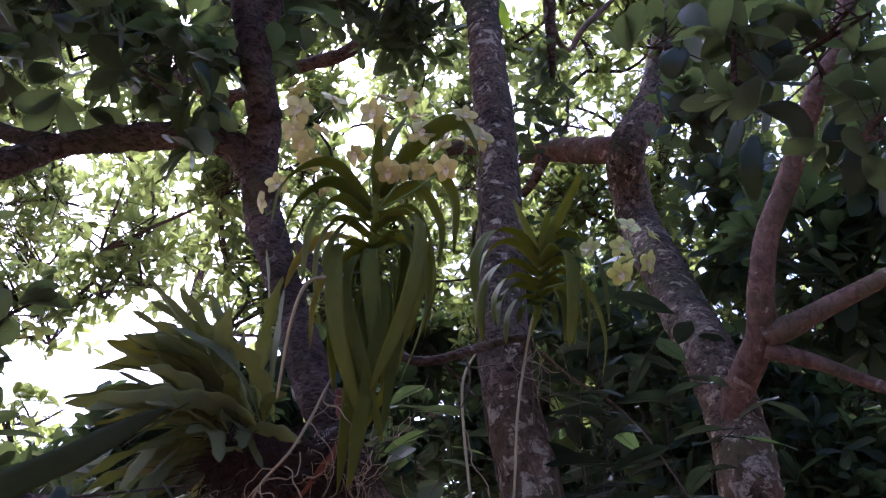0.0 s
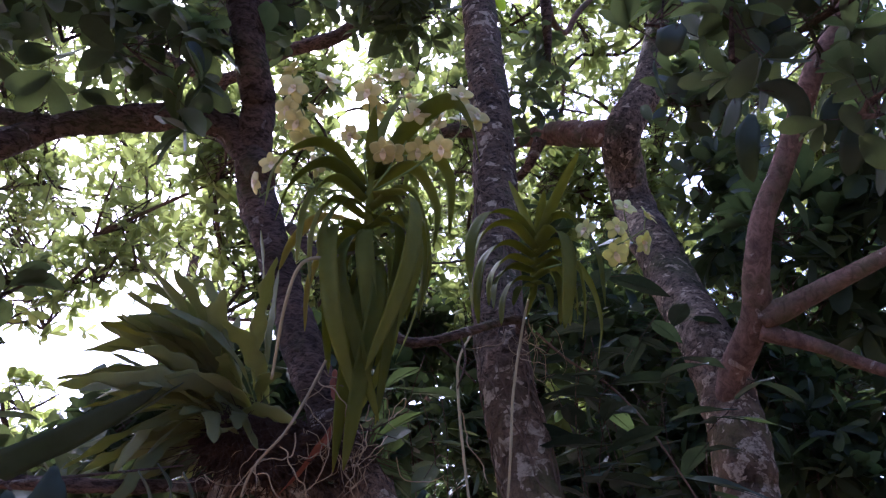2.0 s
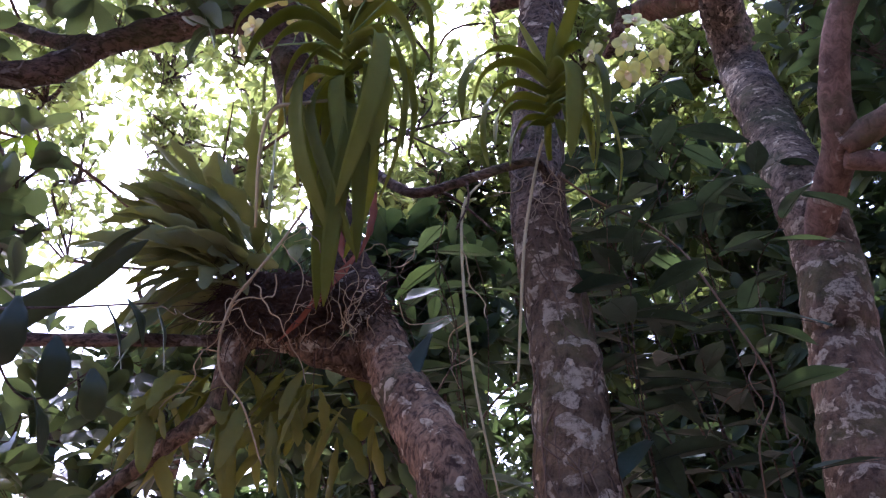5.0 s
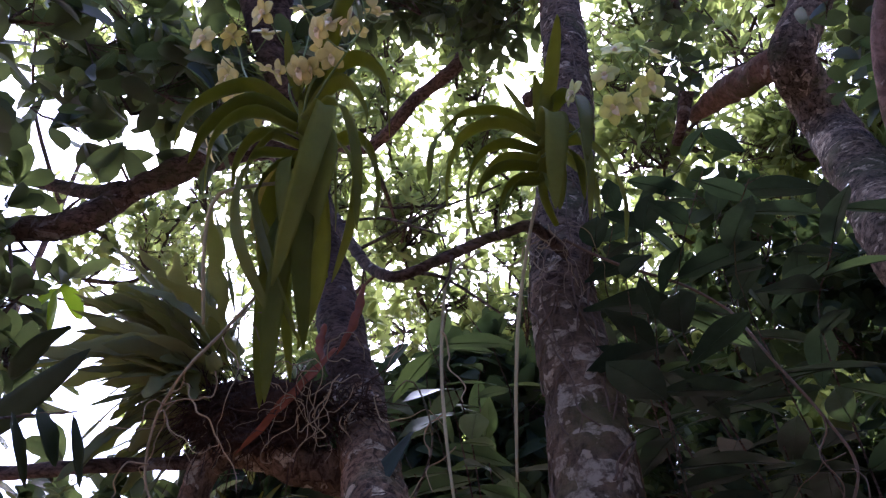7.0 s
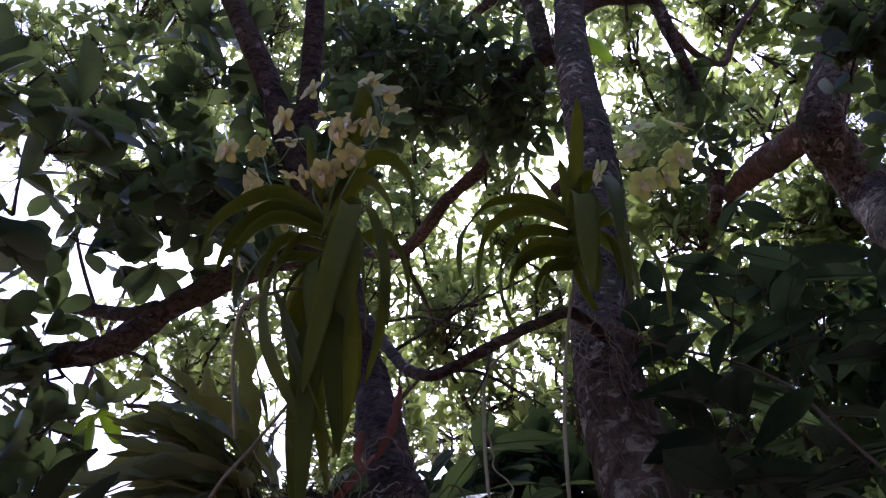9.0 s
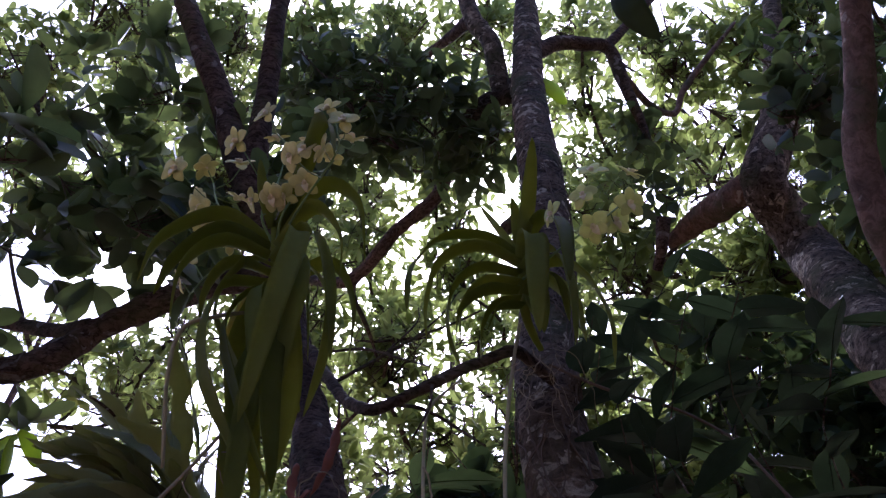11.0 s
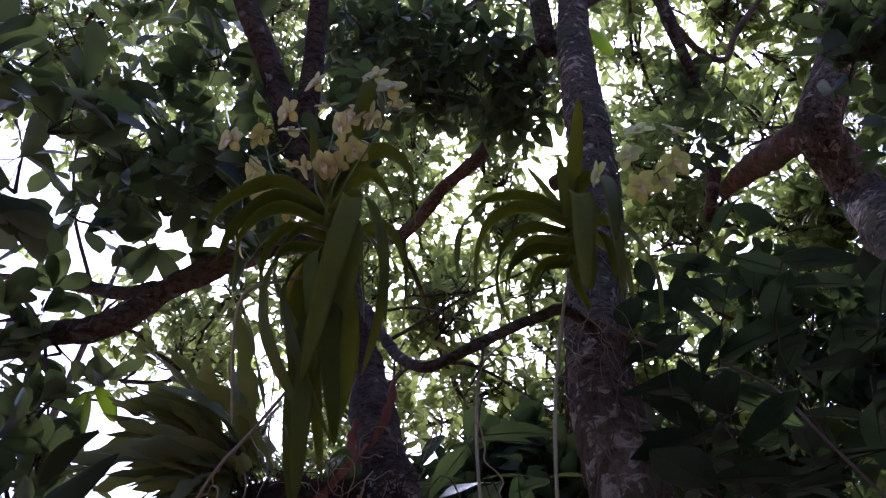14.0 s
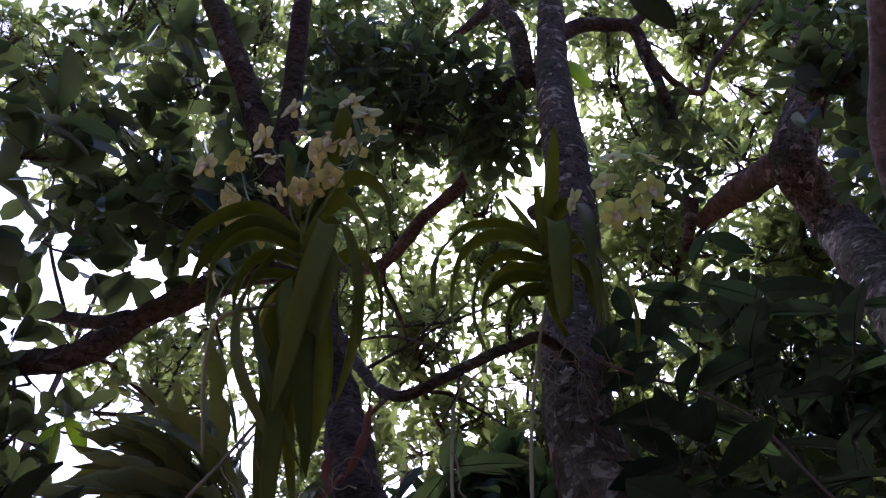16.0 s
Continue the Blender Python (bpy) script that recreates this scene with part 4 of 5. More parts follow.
# ---- orchids ----
def petal(length, width, cup, tip, rows=7):
    """One tepal along +y from the centre, cupped towards +z."""
    across = (-1, -0.5, 0, 0.5, 1)
    verts, faces = [], []
    for i in range(rows):
        s = i / (rows - 1)
        w = 0.5 * width * math.sin(math.pi * (0.10 + 0.87 * s) ** tip) ** 0.8
        for c in across:
            verts.append((c * w, length * s, cup * length * (s - s * s * 1.25) + 0.12 * width * c * c * (1 - s) + 0.0006))
        for c in reversed(across):
            verts.append((c * w * 0.98, length * s * 0.995, cup * length * (s - s * s * 1.25) + 0.12 * width * c * c * (1 - s) - 0.0006))
    m = 10
    faces = [(i * m + k, i * m + (k + 1) % m, (i + 1) * m + (k + 1) % m, (i + 1) * m + k) for i in range(rows - 1) for k in range(m)]
    faces += [tuple(reversed(range(m))), tuple(range((rows - 1) * m, rows * m))]
    return np.array(verts), faces


def turned(geometry, m):
    v, f = geometry
    return [tuple(m @ Vector(p)) for p in v], f


def flower_mesh(seed, mat):
    rr = random.Random(seed)
    pieces, lips = [], []
    for ang, ln, wd in ((0, 0.025, 0.0175), (72, 0.027, 0.0225), (-72, 0.027, 0.0225), (140, 0.026, 0.0175), (-140, 0.026, 0.0175)):
        tilt = rr.uniform(-4, 26)
        pieces.append(turned(petal(ln * rr.uniform(0.92, 1.08), wd * rr.uniform(0.9, 1.1), rr.uniform(0.15, 0.5), 1.3), pose(0, 0, 0, tilt, 0, ang + rr.uniform(-7, 7))))
    lips.append(turned(petal(0.017, 0.012, 0.5, 0.75, 5), pose(0, -0.001, 0.003, 40, 0, 180)))
    lips.append(turned(petal(0.008, 0.007, 0.3, 0.9, 4), pose(0, 0, 0.004, 60, 0, 70)))
    lips.append(turned(petal(0.008, 0.007, 0.3, 0.9, 4), pose(0, 0, 0.004, 60, 0, -70)))
    lips.append(tube([(0, 0, 0.0), (0, 0.003, 0.006), (0, 0.002, 0.010)], [0.003, 0.0032, 0.002], 8, 6))
    a = join(*pieces)
    b = join(*lips)
    verts, faces = join(a, b)
    me = mesh_of("flower", verts, faces, [mat, LIP])
    me.polygons.foreach_set("material_index", [0] * len(a[1]) + [1] * len(b[1]))
    me.update()
    return me


FLOWERS = [flower_mesh(s, PETAL) for s in (1, 2, 3, 4)]
FLOWERS_GREEN = [flower_mesh(s, PETAL_GREEN) for s in (5, 6, 7)]


def spike(orchid, root, rise, flowers, meshes, seed, size=1.0, name="flower_spike"):
    """A flower spike: a stalk from root over rise, with a short stem to each flower."""
    rr = random.Random(seed)
    far = np.mean(flowers, axis=0)
    top = max(flowers, key=lambda p: np.linalg.norm(np.array(p) - root))
    end = np.array(top) + np.array((0, 0.03, -0.02))
    line = [root, rise, far + (0, 0.03, -0.015), end]
    way = spline(line, 40)
    pieces = [tube(line, [0.0028, 0.0024, 0.002, 0.0014], 8, 30)]
    for p in flowers:
        p = np.array(p)
        k = min(range(10, 40), key=lambda i: np.linalg.norm(way[i] - p - (0, 0.02, -0.01)))
        back = p + np.array((0, 0.006, 0))
        pieces.append(tube([way[k], (way[k] + back) / 2 + np.array((0, 0.008, -0.004)), back], [0.0014, 0.0013, 0.0016], 6, 8))
    stalk = part(name, join(*pieces), STALK, orchid)
    origin = place_of(stalk)
    for p in flowers:
        out = unit(np.array(p) - far + np.array((0, -0.075, -0.012))) + np.array([rr.uniform(-0.25, 0.25) for _ in range(3)])
        q = Vector(out).to_track_quat("Z", "Y").to_matrix().to_4x4()
        fl = new("flower", rr.choice(meshes))
        fl.parent = stalk
        fl.matrix_local = Matrix.Translation(Vector(np.array(p) - origin)) @ q @ pose(0, 0, 0, 0, 0, rr.uniform(-25, 25)) @ Matrix.Scale(1.12 * size * rr.uniform(0.95, 1.18), 4)


def roots(owner, starts, seed, mat, length, r, name="root", spread=0.5, cling=None):
    """Thin wandering aerial roots, each a part of its own."""
    rr = random.Random(seed)
    for s in starts:
        p = np.array(s, float)
        d = unit(np.array((rr.uniform(-1, 1), rr.uniform(-1, 0.3), rr.uniform(-1.2, 0.1))))
        pts = [p.copy()]
        steps = rr.randint(8, 14)
        for i in range(steps):
            d = unit(d + np.array([rr.uniform(-1.3 * spread, 1.3 * spread) for _ in range(3)]) + np.array((0, 0, -0.16)))
            p = p + d * length * rr.uniform(0.6, 1.3) / steps
            pts.append(p.copy())
        q = r * rr.uniform(0.6, 1.25)
        part(name, tube(pts, [q, q * 0.9, q * 0.5], 6, steps * 4, 0.2, 60), mat, owner)


big = thing("orchid", (-0.144, 1.512, 2.284), "large strap-leaved orchid with pale yellow flower sprays on a leaning tree", "orchid")
part("stem", tube([(-0.153, 1.572, 2.125), (-0.152, 1.501, 2.273), (-0.150, 1.448, 2.391), (-0.145, 1.418, 2.477)], [0.010, 0.011, 0.010, 0.007], 12, 24, 0.15, 40), ORCHID_LEAF, big)
for pts, width, twist, turn in (
    ([(-0.160, 1.431, 2.439), (-0.244, 1.372, 2.504), (-0.321, 1.316, 2.423), (-0.340, 1.309, 2.310)], 0.034, 10, -10),
    ([(-0.160, 1.435, 2.423), (-0.234, 1.374, 2.456), (-0.298, 1.344, 2.385), (-0.324, 1.339, 2.295)], 0.032, 0, -15),
    ([(-0.160, 1.438, 2.402), (-0.219, 1.373, 2.413), (-0.261, 1.335, 2.331), (-0.277, 1.354, 2.204)], 0.034, 10, -10),
    ([(-0.160, 1.457, 2.369), (-0.222, 1.408, 2.385), (-0.256, 1.397, 2.301), (-0.259, 1.426, 2.192)], 0.034, 0, 0),
    ([(-0.160, 1.466, 2.348), (-0.214, 1.394, 2.305), (-0.204, 1.385, 2.129), (-0.159, 1.468, 1.964)], 0.040, 15, 0)) + (
    ([(-0.139, 1.436, 2.413), (-0.058, 1.393, 2.376), (-0.067, 1.375, 2.200), (-0.139, 1.422, 2.011)], 0.040, -20, 0),
    ([(-0.139, 1.457, 2.369), (-0.085, 1.418, 2.311), (-0.097, 1.421, 2.123), (-0.124, 1.508, 1.930)], 0.042, 10, 0),
    ([(-0.146, 1.466, 2.348), (-0.153, 1.422, 2.297), (-0.140, 1.429, 2.172), (-0.135, 1.475, 2.072)], 0.036, 0, 0),
    ([(-0.139, 1.450, 2.407), (-0.060, 1.423, 2.415), (-0.023, 1.448, 2.296), (-0.040, 1.506, 2.152)], 0.036, 0, 0)):
    part("leaf", strap(pts, 1.12 * width, twist, 0.42, tip=0.72, turn=turn, seed=int(1000 * pts[1][2])), ORCHID_LEAF, big)
for pts, width, twist, turn in (
    ([(-0.140, 1.429, 2.456), (-0.050, 1.429, 2.543), (0.021, 1.454, 2.480), (0.024, 1.494, 2.350)], 0.032, 0, 20),
    ([(-0.140, 1.437, 2.434), (-0.061, 1.424, 2.478), (-0.007, 1.447, 2.394), (-0.011, 1.470, 2.300)], 0.032, 0, 20),
    ([(-0.145, 1.414, 2.456), (-0.122, 1.423, 2.590), (-0.087, 1.460, 2.712)], 0.030, 0, 30),
    ([(-0.147, 1.414, 2.456), (-0.142, 1.364, 2.516), (-0.137, 1.334, 2.577)], 0.024, 0, 0),
    ([(-0.140, 1.426, 2.456), (-0.062, 1.380, 2.560), (0.020, 1.310, 2.570), (0.062, 1.290, 2.500), (0.083, 1.290, 2.398)], 0.036, 0, 40)) + (
    ([(-0.154, 1.473, 2.337), (-0.193, 1.481, 2.273), (-0.188, 1.511, 2.091), (-0.196, 1.573, 1.916)], 0.036, 0, 0),
    ([(-0.134, 1.482, 2.369), (-0.056, 1.500, 2.383), (-0.030, 1.539, 2.302), (-0.045, 1.568, 2.193)], 0.036, 0, 10),
    ([(-0.142, 1.473, 2.337), (-0.098, 1.435, 2.249), (-0.102, 1.487, 2.094), (-0.164, 1.541, 1.958)], 0.040, 10, 0),
    ([(-0.144, 1.494, 2.305), (-0.174, 1.478, 2.231), (-0.168, 1.510, 2.104), (-0.152, 1.563, 2.000)], 0.036, 0, 0)):
    part("leaf", strap(pts, 1.12 * width, twist, 0.42, tip=0.72, turn=turn, seed=int(1000 * pts[1][2])), ORCHID_LEAF, big)
for k, (az, z, ln, w, sway) in enumerate(((205, 2.37, 0.26, 0.031, 0.03), (240, 2.29, 0.36, 0.033, 0.06), (285, 2.24, 0.40, 0.034, -0.05), (325, 2.34, 0.30, 0.031, -0.03), (350, 2.38, 0.24, 0.034, 0.02), (255, 2.20, 0.36, 0.032, -0.04), (20, 2.34, 0.28, 0.034, 0.0), (165, 2.32, 0.28, 0.034, -0.02))):
    d = np.array((math.cos(radians(az)), math.sin(radians(az)) * 0.7, 0.0))
    b = np.array((-0.145, 1.50 - 0.35 * (z - 2.2), z))
    out = RND.uniform(0.8, 1.3)
    part("leaf", strap([b, b + d * 0.055 * out + np.array((0, 0, 0.025)), b + d * 0.10 * out + np.array((0, 0, -0.07)), b + d * 0.09 * out + np.array((sway * 0.6, 0.02, -0.62 * ln)), b + d * 0.06 + np.array((sway, 0.05, -ln))], 1.15 * w, RND.uniform(-60, 60), 0.35, turn=RND.uniform(-25, 25), seed=k), ORCHID_LEAF, big)
part("leaf", strap([(-0.167, 1.481, 2.369), (-0.264, 1.530, 2.415), (-0.328, 1.551, 2.367), (-0.359, 1.572, 2.304)], 0.034), ORCHID_OLD, big, "yellowing leaf")
part("leaf", strap([(-0.167, 1.495, 2.337), (-0.236, 1.515, 2.337), (-0.276, 1.519, 2.251), (-0.285, 1.552, 2.146)], 0.030), ORCHID_OLD, big, "yellowing leaf")
HEAD = np.array((-0.150, 1.440, 2.423))
spike(big, HEAD, (-0.224, 1.400, 2.470), [(-0.332, 1.369, 2.706), (-0.302, 1.279, 2.580), (-0.331, 1.375, 2.604), (-0.308, 1.370, 2.562), (-0.289, 1.366, 2.513), (-0.285, 1.439, 2.647), (-0.254, 1.390, 2.695)], FLOWERS, 1)
spike(big, HEAD, (-0.242, 1.445, 2.437), [(-0.272, 1.431, 2.489), (-0.366, 1.428, 2.490), (-0.401, 1.450, 2.460)], FLOWERS, 2, 0.9)
spike(big, HEAD, (-0.160, 1.395, 2.480), [(-0.192, 1.395, 2.549), (-0.144, 1.276, 2.566), (-0.138, 1.372, 2.686), (-0.148, 1.464, 2.670), (-0.118, 1.372, 2.489)], FLOWERS, 3)
spike(big, HEAD, (-0.105, 1.395, 2.460), [(-0.073, 1.267, 2.599), (-0.064, 1.382, 2.638), (-0.049, 1.450, 2.660), (-0.098, 1.382, 2.493), (-0.046, 1.374, 2.491), (-0.046, 1.360, 2.580)], FLOWERS, 4)
spike(big, HEAD, (-0.060, 1.390, 2.450), [(0.001, 1.360, 2.548), (0.007, 1.270, 2.420), (0.048, 1.299, 2.573), (0.077, 1.310, 2.528), (0.054, 1.375, 2.560)], FLOWERS, 5)
part("root", tube([(-0.175, 1.471, 2.295), (-0.217, 1.401, 2.244), (-0.269, 1.378, 2.219), (-0.300, 1.403, 2.144), (-0.326, 1.468, 2.010)], [0.0038, 0.0038, 0.0038, 0.0036, 0.003], 8, 40, 0.1, 40), ROOT, big, "thick pale hanging root")
part("root", tube([(-0.225, 1.482, 2.053), (-0.254, 1.442, 1.956), (-0.281, 1.414, 1.887), (-0.332, 1.424, 1.827), (-0.355, 1.441, 1.758), (-0.350, 1.457, 1.705), (-0.313, 1.480, 1.653), (-0.283, 1.517, 1.555)], [0.003, 0.003, 0.0028, 0.0025, 0.0022, 0.002, 0.0018, 0.0015], 8, 60, 0.15, 50), ROOT_FINE, big)
roots(big, [(-0.231, 1.507, 2.043), (-0.257, 1.451, 1.959), (-0.275, 1.415, 1.887), (-0.332, 1.425, 1.822), (-0.287, 1.420, 1.865), (-0.231, 1.471, 2.016), (-0.343, 1.430, 1.801), (-0.350, 1.445, 1.747), (-0.270, 1.465, 1.903), (-0.317, 1.441, 1.849)], 5, ROOT_FINE, 0.22, 0.0013, spread=0.65)
roots(big, [(-0.151, 1.655, 1.960), (-0.114, 1.667, 1.949), (-0.209, 1.680, 1.916), (-0.142, 1.669, 1.992), (-0.090, 1.681, 1.912), (-0.177, 1.658, 1.935), (-0.220, 1.662, 1.965), (-0.132, 1.694, 1.917), (-0.108, 1.695, 1.999), (-0.154, 1.678, 1.887), (-0.188, 1.641, 1.984), (-0.116, 1.651, 1.924)], 6, ROOT_FINE, 0.22, 0.0012, spread=0.65)

small = thing("orchid", (0.236, 1.733, 2.338), "small strap-leaved orchid with greenish yellow flowers, rooted on an upright trunk", "orchid")
part("stem", tube([(0.226, 1.85, 2.32), (0.230, 1.79, 2.325), (0.236, 1.748, 2.345), (0.247, 1.733, 2.47)], [0.006, 0.009, 0.010, 0.006], 10, 24, 0.15, 40), ORCHID_LEAF, small)
for pts, width, twist, turn in (
    ([(0.246, 1.732, 2.465), (0.190, 1.685, 2.512), (0.121, 1.620, 2.480), (0.078, 1.580, 2.385), (0.072, 1.570, 2.270)], 0.028, 25, 0), ([(0.245, 1.733, 2.445), (0.180, 1.682, 2.485), (0.112, 1.642, 2.440), (0.080, 1.637, 2.340), (0.078, 1.637, 2.238)], 0.030, -20, 5),
    ([(0.243, 1.735, 2.420), (0.170, 1.700, 2.442), (0.115, 1.682, 2.390), (0.095, 1.700, 2.310), (0.097, 1.745, 2.245)], 0.031, 30, 0), ([(0.241, 1.738, 2.400), (0.175, 1.705, 2.405), (0.132, 1.690, 2.350), (0.120, 1.690, 2.270)], 0.028, 10, 0),
    ([(0.240, 1.740, 2.380), (0.180, 1.700, 2.376), (0.140, 1.665, 2.320), (0.128, 1.655, 2.245)], 0.027, -15, 0), ([(0.239, 1.742, 2.360), (0.190, 1.720, 2.350), (0.160, 1.715, 2.300), (0.150, 1.715, 2.230)], 0.026, 15, 0),
    ([(0.238, 1.744, 2.345), (0.200, 1.705, 2.325), (0.178, 1.690, 2.270)], 0.022, 0, 0)) + (
    ([(0.249, 1.732, 2.465), (0.290, 1.715, 2.522), (0.335, 1.680, 2.500), (0.370, 1.620, 2.380), (0.372, 1.592, 2.225)], 0.031, 15, 0), ([(0.248, 1.733, 2.440), (0.280, 1.690, 2.475), (0.305, 1.655, 2.420), (0.303, 1.640, 2.310), (0.288, 1.655, 2.195)], 0.036, -20, 10),
    ([(0.246, 1.735, 2.425), (0.300, 1.720, 2.455), (0.338, 1.700, 2.385), (0.346, 1.690, 2.280), (0.336, 1.700, 2.185)], 0.034, 20, 0), ([(0.245, 1.738, 2.405), (0.310, 1.745, 2.435), (0.370, 1.748, 2.360), (0.392, 1.750, 2.255), (0.382, 1.765, 2.165)], 0.034, -10, 0),
    ([(0.243, 1.740, 2.385), (0.290, 1.715, 2.395), (0.325, 1.700, 2.330), (0.330, 1.705, 2.240)], 0.028, 10, 0), ([(0.241, 1.742, 2.365), (0.275, 1.700, 2.365), (0.290, 1.685, 2.300), (0.285, 1.690, 2.220)], 0.026, 0, 0),
    ([(0.246, 1.738, 2.415), (0.275, 1.780, 2.440), (0.320, 1.800, 2.370), (0.330, 1.810, 2.270)], 0.030, 0, 0), ([(0.240, 1.742, 2.350), (0.262, 1.715, 2.335), (0.270, 1.705, 2.270)], 0.022, 0, 0)) + (
    ([(0.249, 1.730, 2.46), (0.300, 1.672, 2.56), (0.340, 1.612, 2.63), (0.351, 1.589, 2.645)], 0.025, 10, 0), ([(0.246, 1.730, 2.46), (0.212, 1.705, 2.545), (0.182, 1.690, 2.625)], 0.022, 10, 0), ([(0.248, 1.728, 2.46), (0.262, 1.690, 2.54), (0.268, 1.660, 2.575)], 0.020, 10, 0)):
    part("leaf", strap(pts, 1.32 * width, twist, 0.42, 0.0022, 0.0, 0.62, 0.7, int(1000 * width), turn, 24), ORCHID_LEAF, small)
spike(small, np.array((0.257, 1.695, 2.370)), (0.350, 1.667, 2.385), [(0.449, 1.607, 2.488), (0.509, 1.643, 2.487), (0.424, 1.609, 2.435), (0.425, 1.645, 2.385), (0.493, 1.653, 2.419), (0.356, 1.629, 2.440), (0.452, 1.700, 2.440)], FLOWERS_GREEN, 6, 1.05)
part("root", tube([(0.222, 1.752, 2.314), (0.203, 1.749, 2.237), (0.173, 1.748, 2.075), (0.159, 1.748, 1.922), (0.142, 1.773, 1.752)], [0.0033, 0.0036, 0.0036, 0.0033, 0.0026], 8, 50, 0.1, 40), ROOT, small, "thick pale hanging root")
part("root", tube([(0.086, 1.761, 2.235), (0.051, 1.703, 2.151), (0.043, 1.691, 2.074), (0.054, 1.669, 1.902), (0.078, 1.668, 1.702), (0.115, 1.681, 1.508)], [0.0026, 0.0032, 0.0032, 0.003, 0.0025, 0.002], 8, 60, 0.1, 40), ROOT, small, "long pale hanging root")
roots(small, [(0.215, 1.827, 2.252), (0.235, 1.809, 2.273), (0.256, 1.817, 2.252), (0.194, 1.828, 2.273), (0.225, 1.799, 2.284), (0.245, 1.825, 2.231), (0.204, 1.805, 2.231), (0.266, 1.809, 2.274), (0.184, 1.827, 2.252), (0.235, 1.814, 2.210), (0.215, 1.795, 2.231), (0.174, 1.835, 2.231)], 7, ROOT_FINE, 0.18, 0.0012, spread=0.6)
roots(small, [(0.052, 1.682, 1.854), (0.074, 1.684, 1.791), (0.047, 1.678, 2.013)], 8, ROOT_FINE, 0.2, 0.0016, spread=0.4)

# ---- the bent branch between the trees, the climbing roots and the hanging vine ----
bent = thing("branch", (-0.338, 1.915, 2.398), "bent dark branch hanging between the two trunks", "branch")
part("limb", tube([(-0.421, 1.930, 2.628), (-0.345, 1.870, 2.515), (-0.248, 1.800, 2.375), (-0.172, 1.750, 2.270), (-0.085, 1.703, 2.189), (-0.031, 1.699, 2.181), (0.018, 1.702, 2.194), (0.107, 1.727, 2.230), (0.148, 1.751, 2.254), (0.200, 1.775, 2.270), (0.215, 1.930, 2.300)], [0.017, 0.016, 0.015, 0.014, 0.013, 0.012, 0.011, 0.011, 0.011, 0.012, 0.012], 16, 120, 0.2, 34, seed=60), BARK_DARK, bent)
for pts, r in (([(-0.380, 1.880, 2.560), (-0.210, 1.850, 2.492), (-0.097, 1.850, 2.418), (-0.015, 1.830, 2.353)], 0.0042), ([(-0.247, 1.800, 2.372), (-0.152, 1.850, 2.446), (-0.066, 1.850, 2.467), (0.029, 1.850, 2.470), (0.100, 1.860, 2.490)], 0.0048),
               ([(-0.040, 1.700, 2.183), (0.000, 1.780, 2.205), (0.091, 1.850, 2.136)], 0.0045), ([(-0.200, 1.771, 2.307), (-0.202, 1.775, 2.230), (-0.199, 1.777, 2.120)], 0.0024), ([(0.051, 1.708, 2.205), (0.061, 1.675, 2.126), (0.041, 1.649, 2.052)], 0.003),
               ([(-0.152, 1.850, 2.446), (-0.090, 1.900, 2.560), (-0.110, 1.950, 2.660)], 0.0026), ([(-0.066, 1.850, 2.467), (-0.020, 1.900, 2.560), (0.010, 1.930, 2.640)], 0.0024)):
    part("twig", tube(pts, [r, 0.85 * r, 0.45 * r], 7, 24, 0.2, 40), BARK_DARK, bent)


def climbing_roots():
    vine = thing("climbing_vine", (0.26, 1.75, 0.0), "web of thin brown climbing roots wrapped round the upright trunk", "vine")
    rr = random.Random(3)
    path = spline(T2, 300)
    rad = np.interp(np.linspace(0, 1, 300), np.linspace(0, 1, 13), [0.125, 0.115, 0.1, 0.092, 0.078, 0.071, 0.072, 0.071, 0.071, 0.068, 0.062, 0.048, 0.03])
    for k in range(80):
        z0 = rr.uniform(1.15, 2.5) if k < 56 else rr.uniform(2.4, 3.4)
        i = int(np.argmin(np.abs(path[:, 2] - z0)))
        a, pts = rr.uniform(math.pi, 2 * math.pi), []
        slope = rr.choice((-1, 1)) * rr.uniform(0.2, 1.6)
        for j in range(rr.randint(10, 24)):
            q = min(299, i + j * 2)
            pts.append(path[q] + np.array((math.cos(a), math.sin(a), 0)) * (rad[q] * 1.03 + 0.0005))
            a += slope * rr.uniform(-0.1, 0.5)
            slope += rr.uniform(-0.3, 0.3)
        r = rr.uniform(0.0009, 0.0026)
        part("root", tube(pts, [r, r * 1.1, r * 0.6], 6, len(pts) * 3, 0.2, 60), ROOT_DARK, vine)


climbing_roots()
vine = thing("hanging_vine", (0.529, 1.952, 2.057), "thin brown hanging vine with forked ends", "vine")
part("stem", tube([(0.245, 1.83, 2.26), (0.333, 1.871, 2.198), (0.434, 1.955, 2.172), (0.502, 1.983, 2.116), (0.529, 1.952, 2.057), (0.569, 1.886, 1.933), (0.618, 1.875, 1.820), (0.644, 1.875, 1.728), (0.601, 1.875, 1.629), (0.600, 1.907, 1.524)], [0.0032, 0.0032, 0.003, 0.0028, 0.0026, 0.0022, 0.0018], 8, 90, 0.2, 40), ROOT_DARK, vine)
roots(vine, [(0.618, 1.875, 1.820), (0.635, 1.876, 1.754), (0.637, 1.874, 1.728)], 9, ROOT_DARK, 0.22, 0.0014, "tendril", 0.4)
sheath = thing("dead_leaf", (-0.101, 1.595, 2.021), "dry reddish-brown leaf draped over the fork", "leaf")
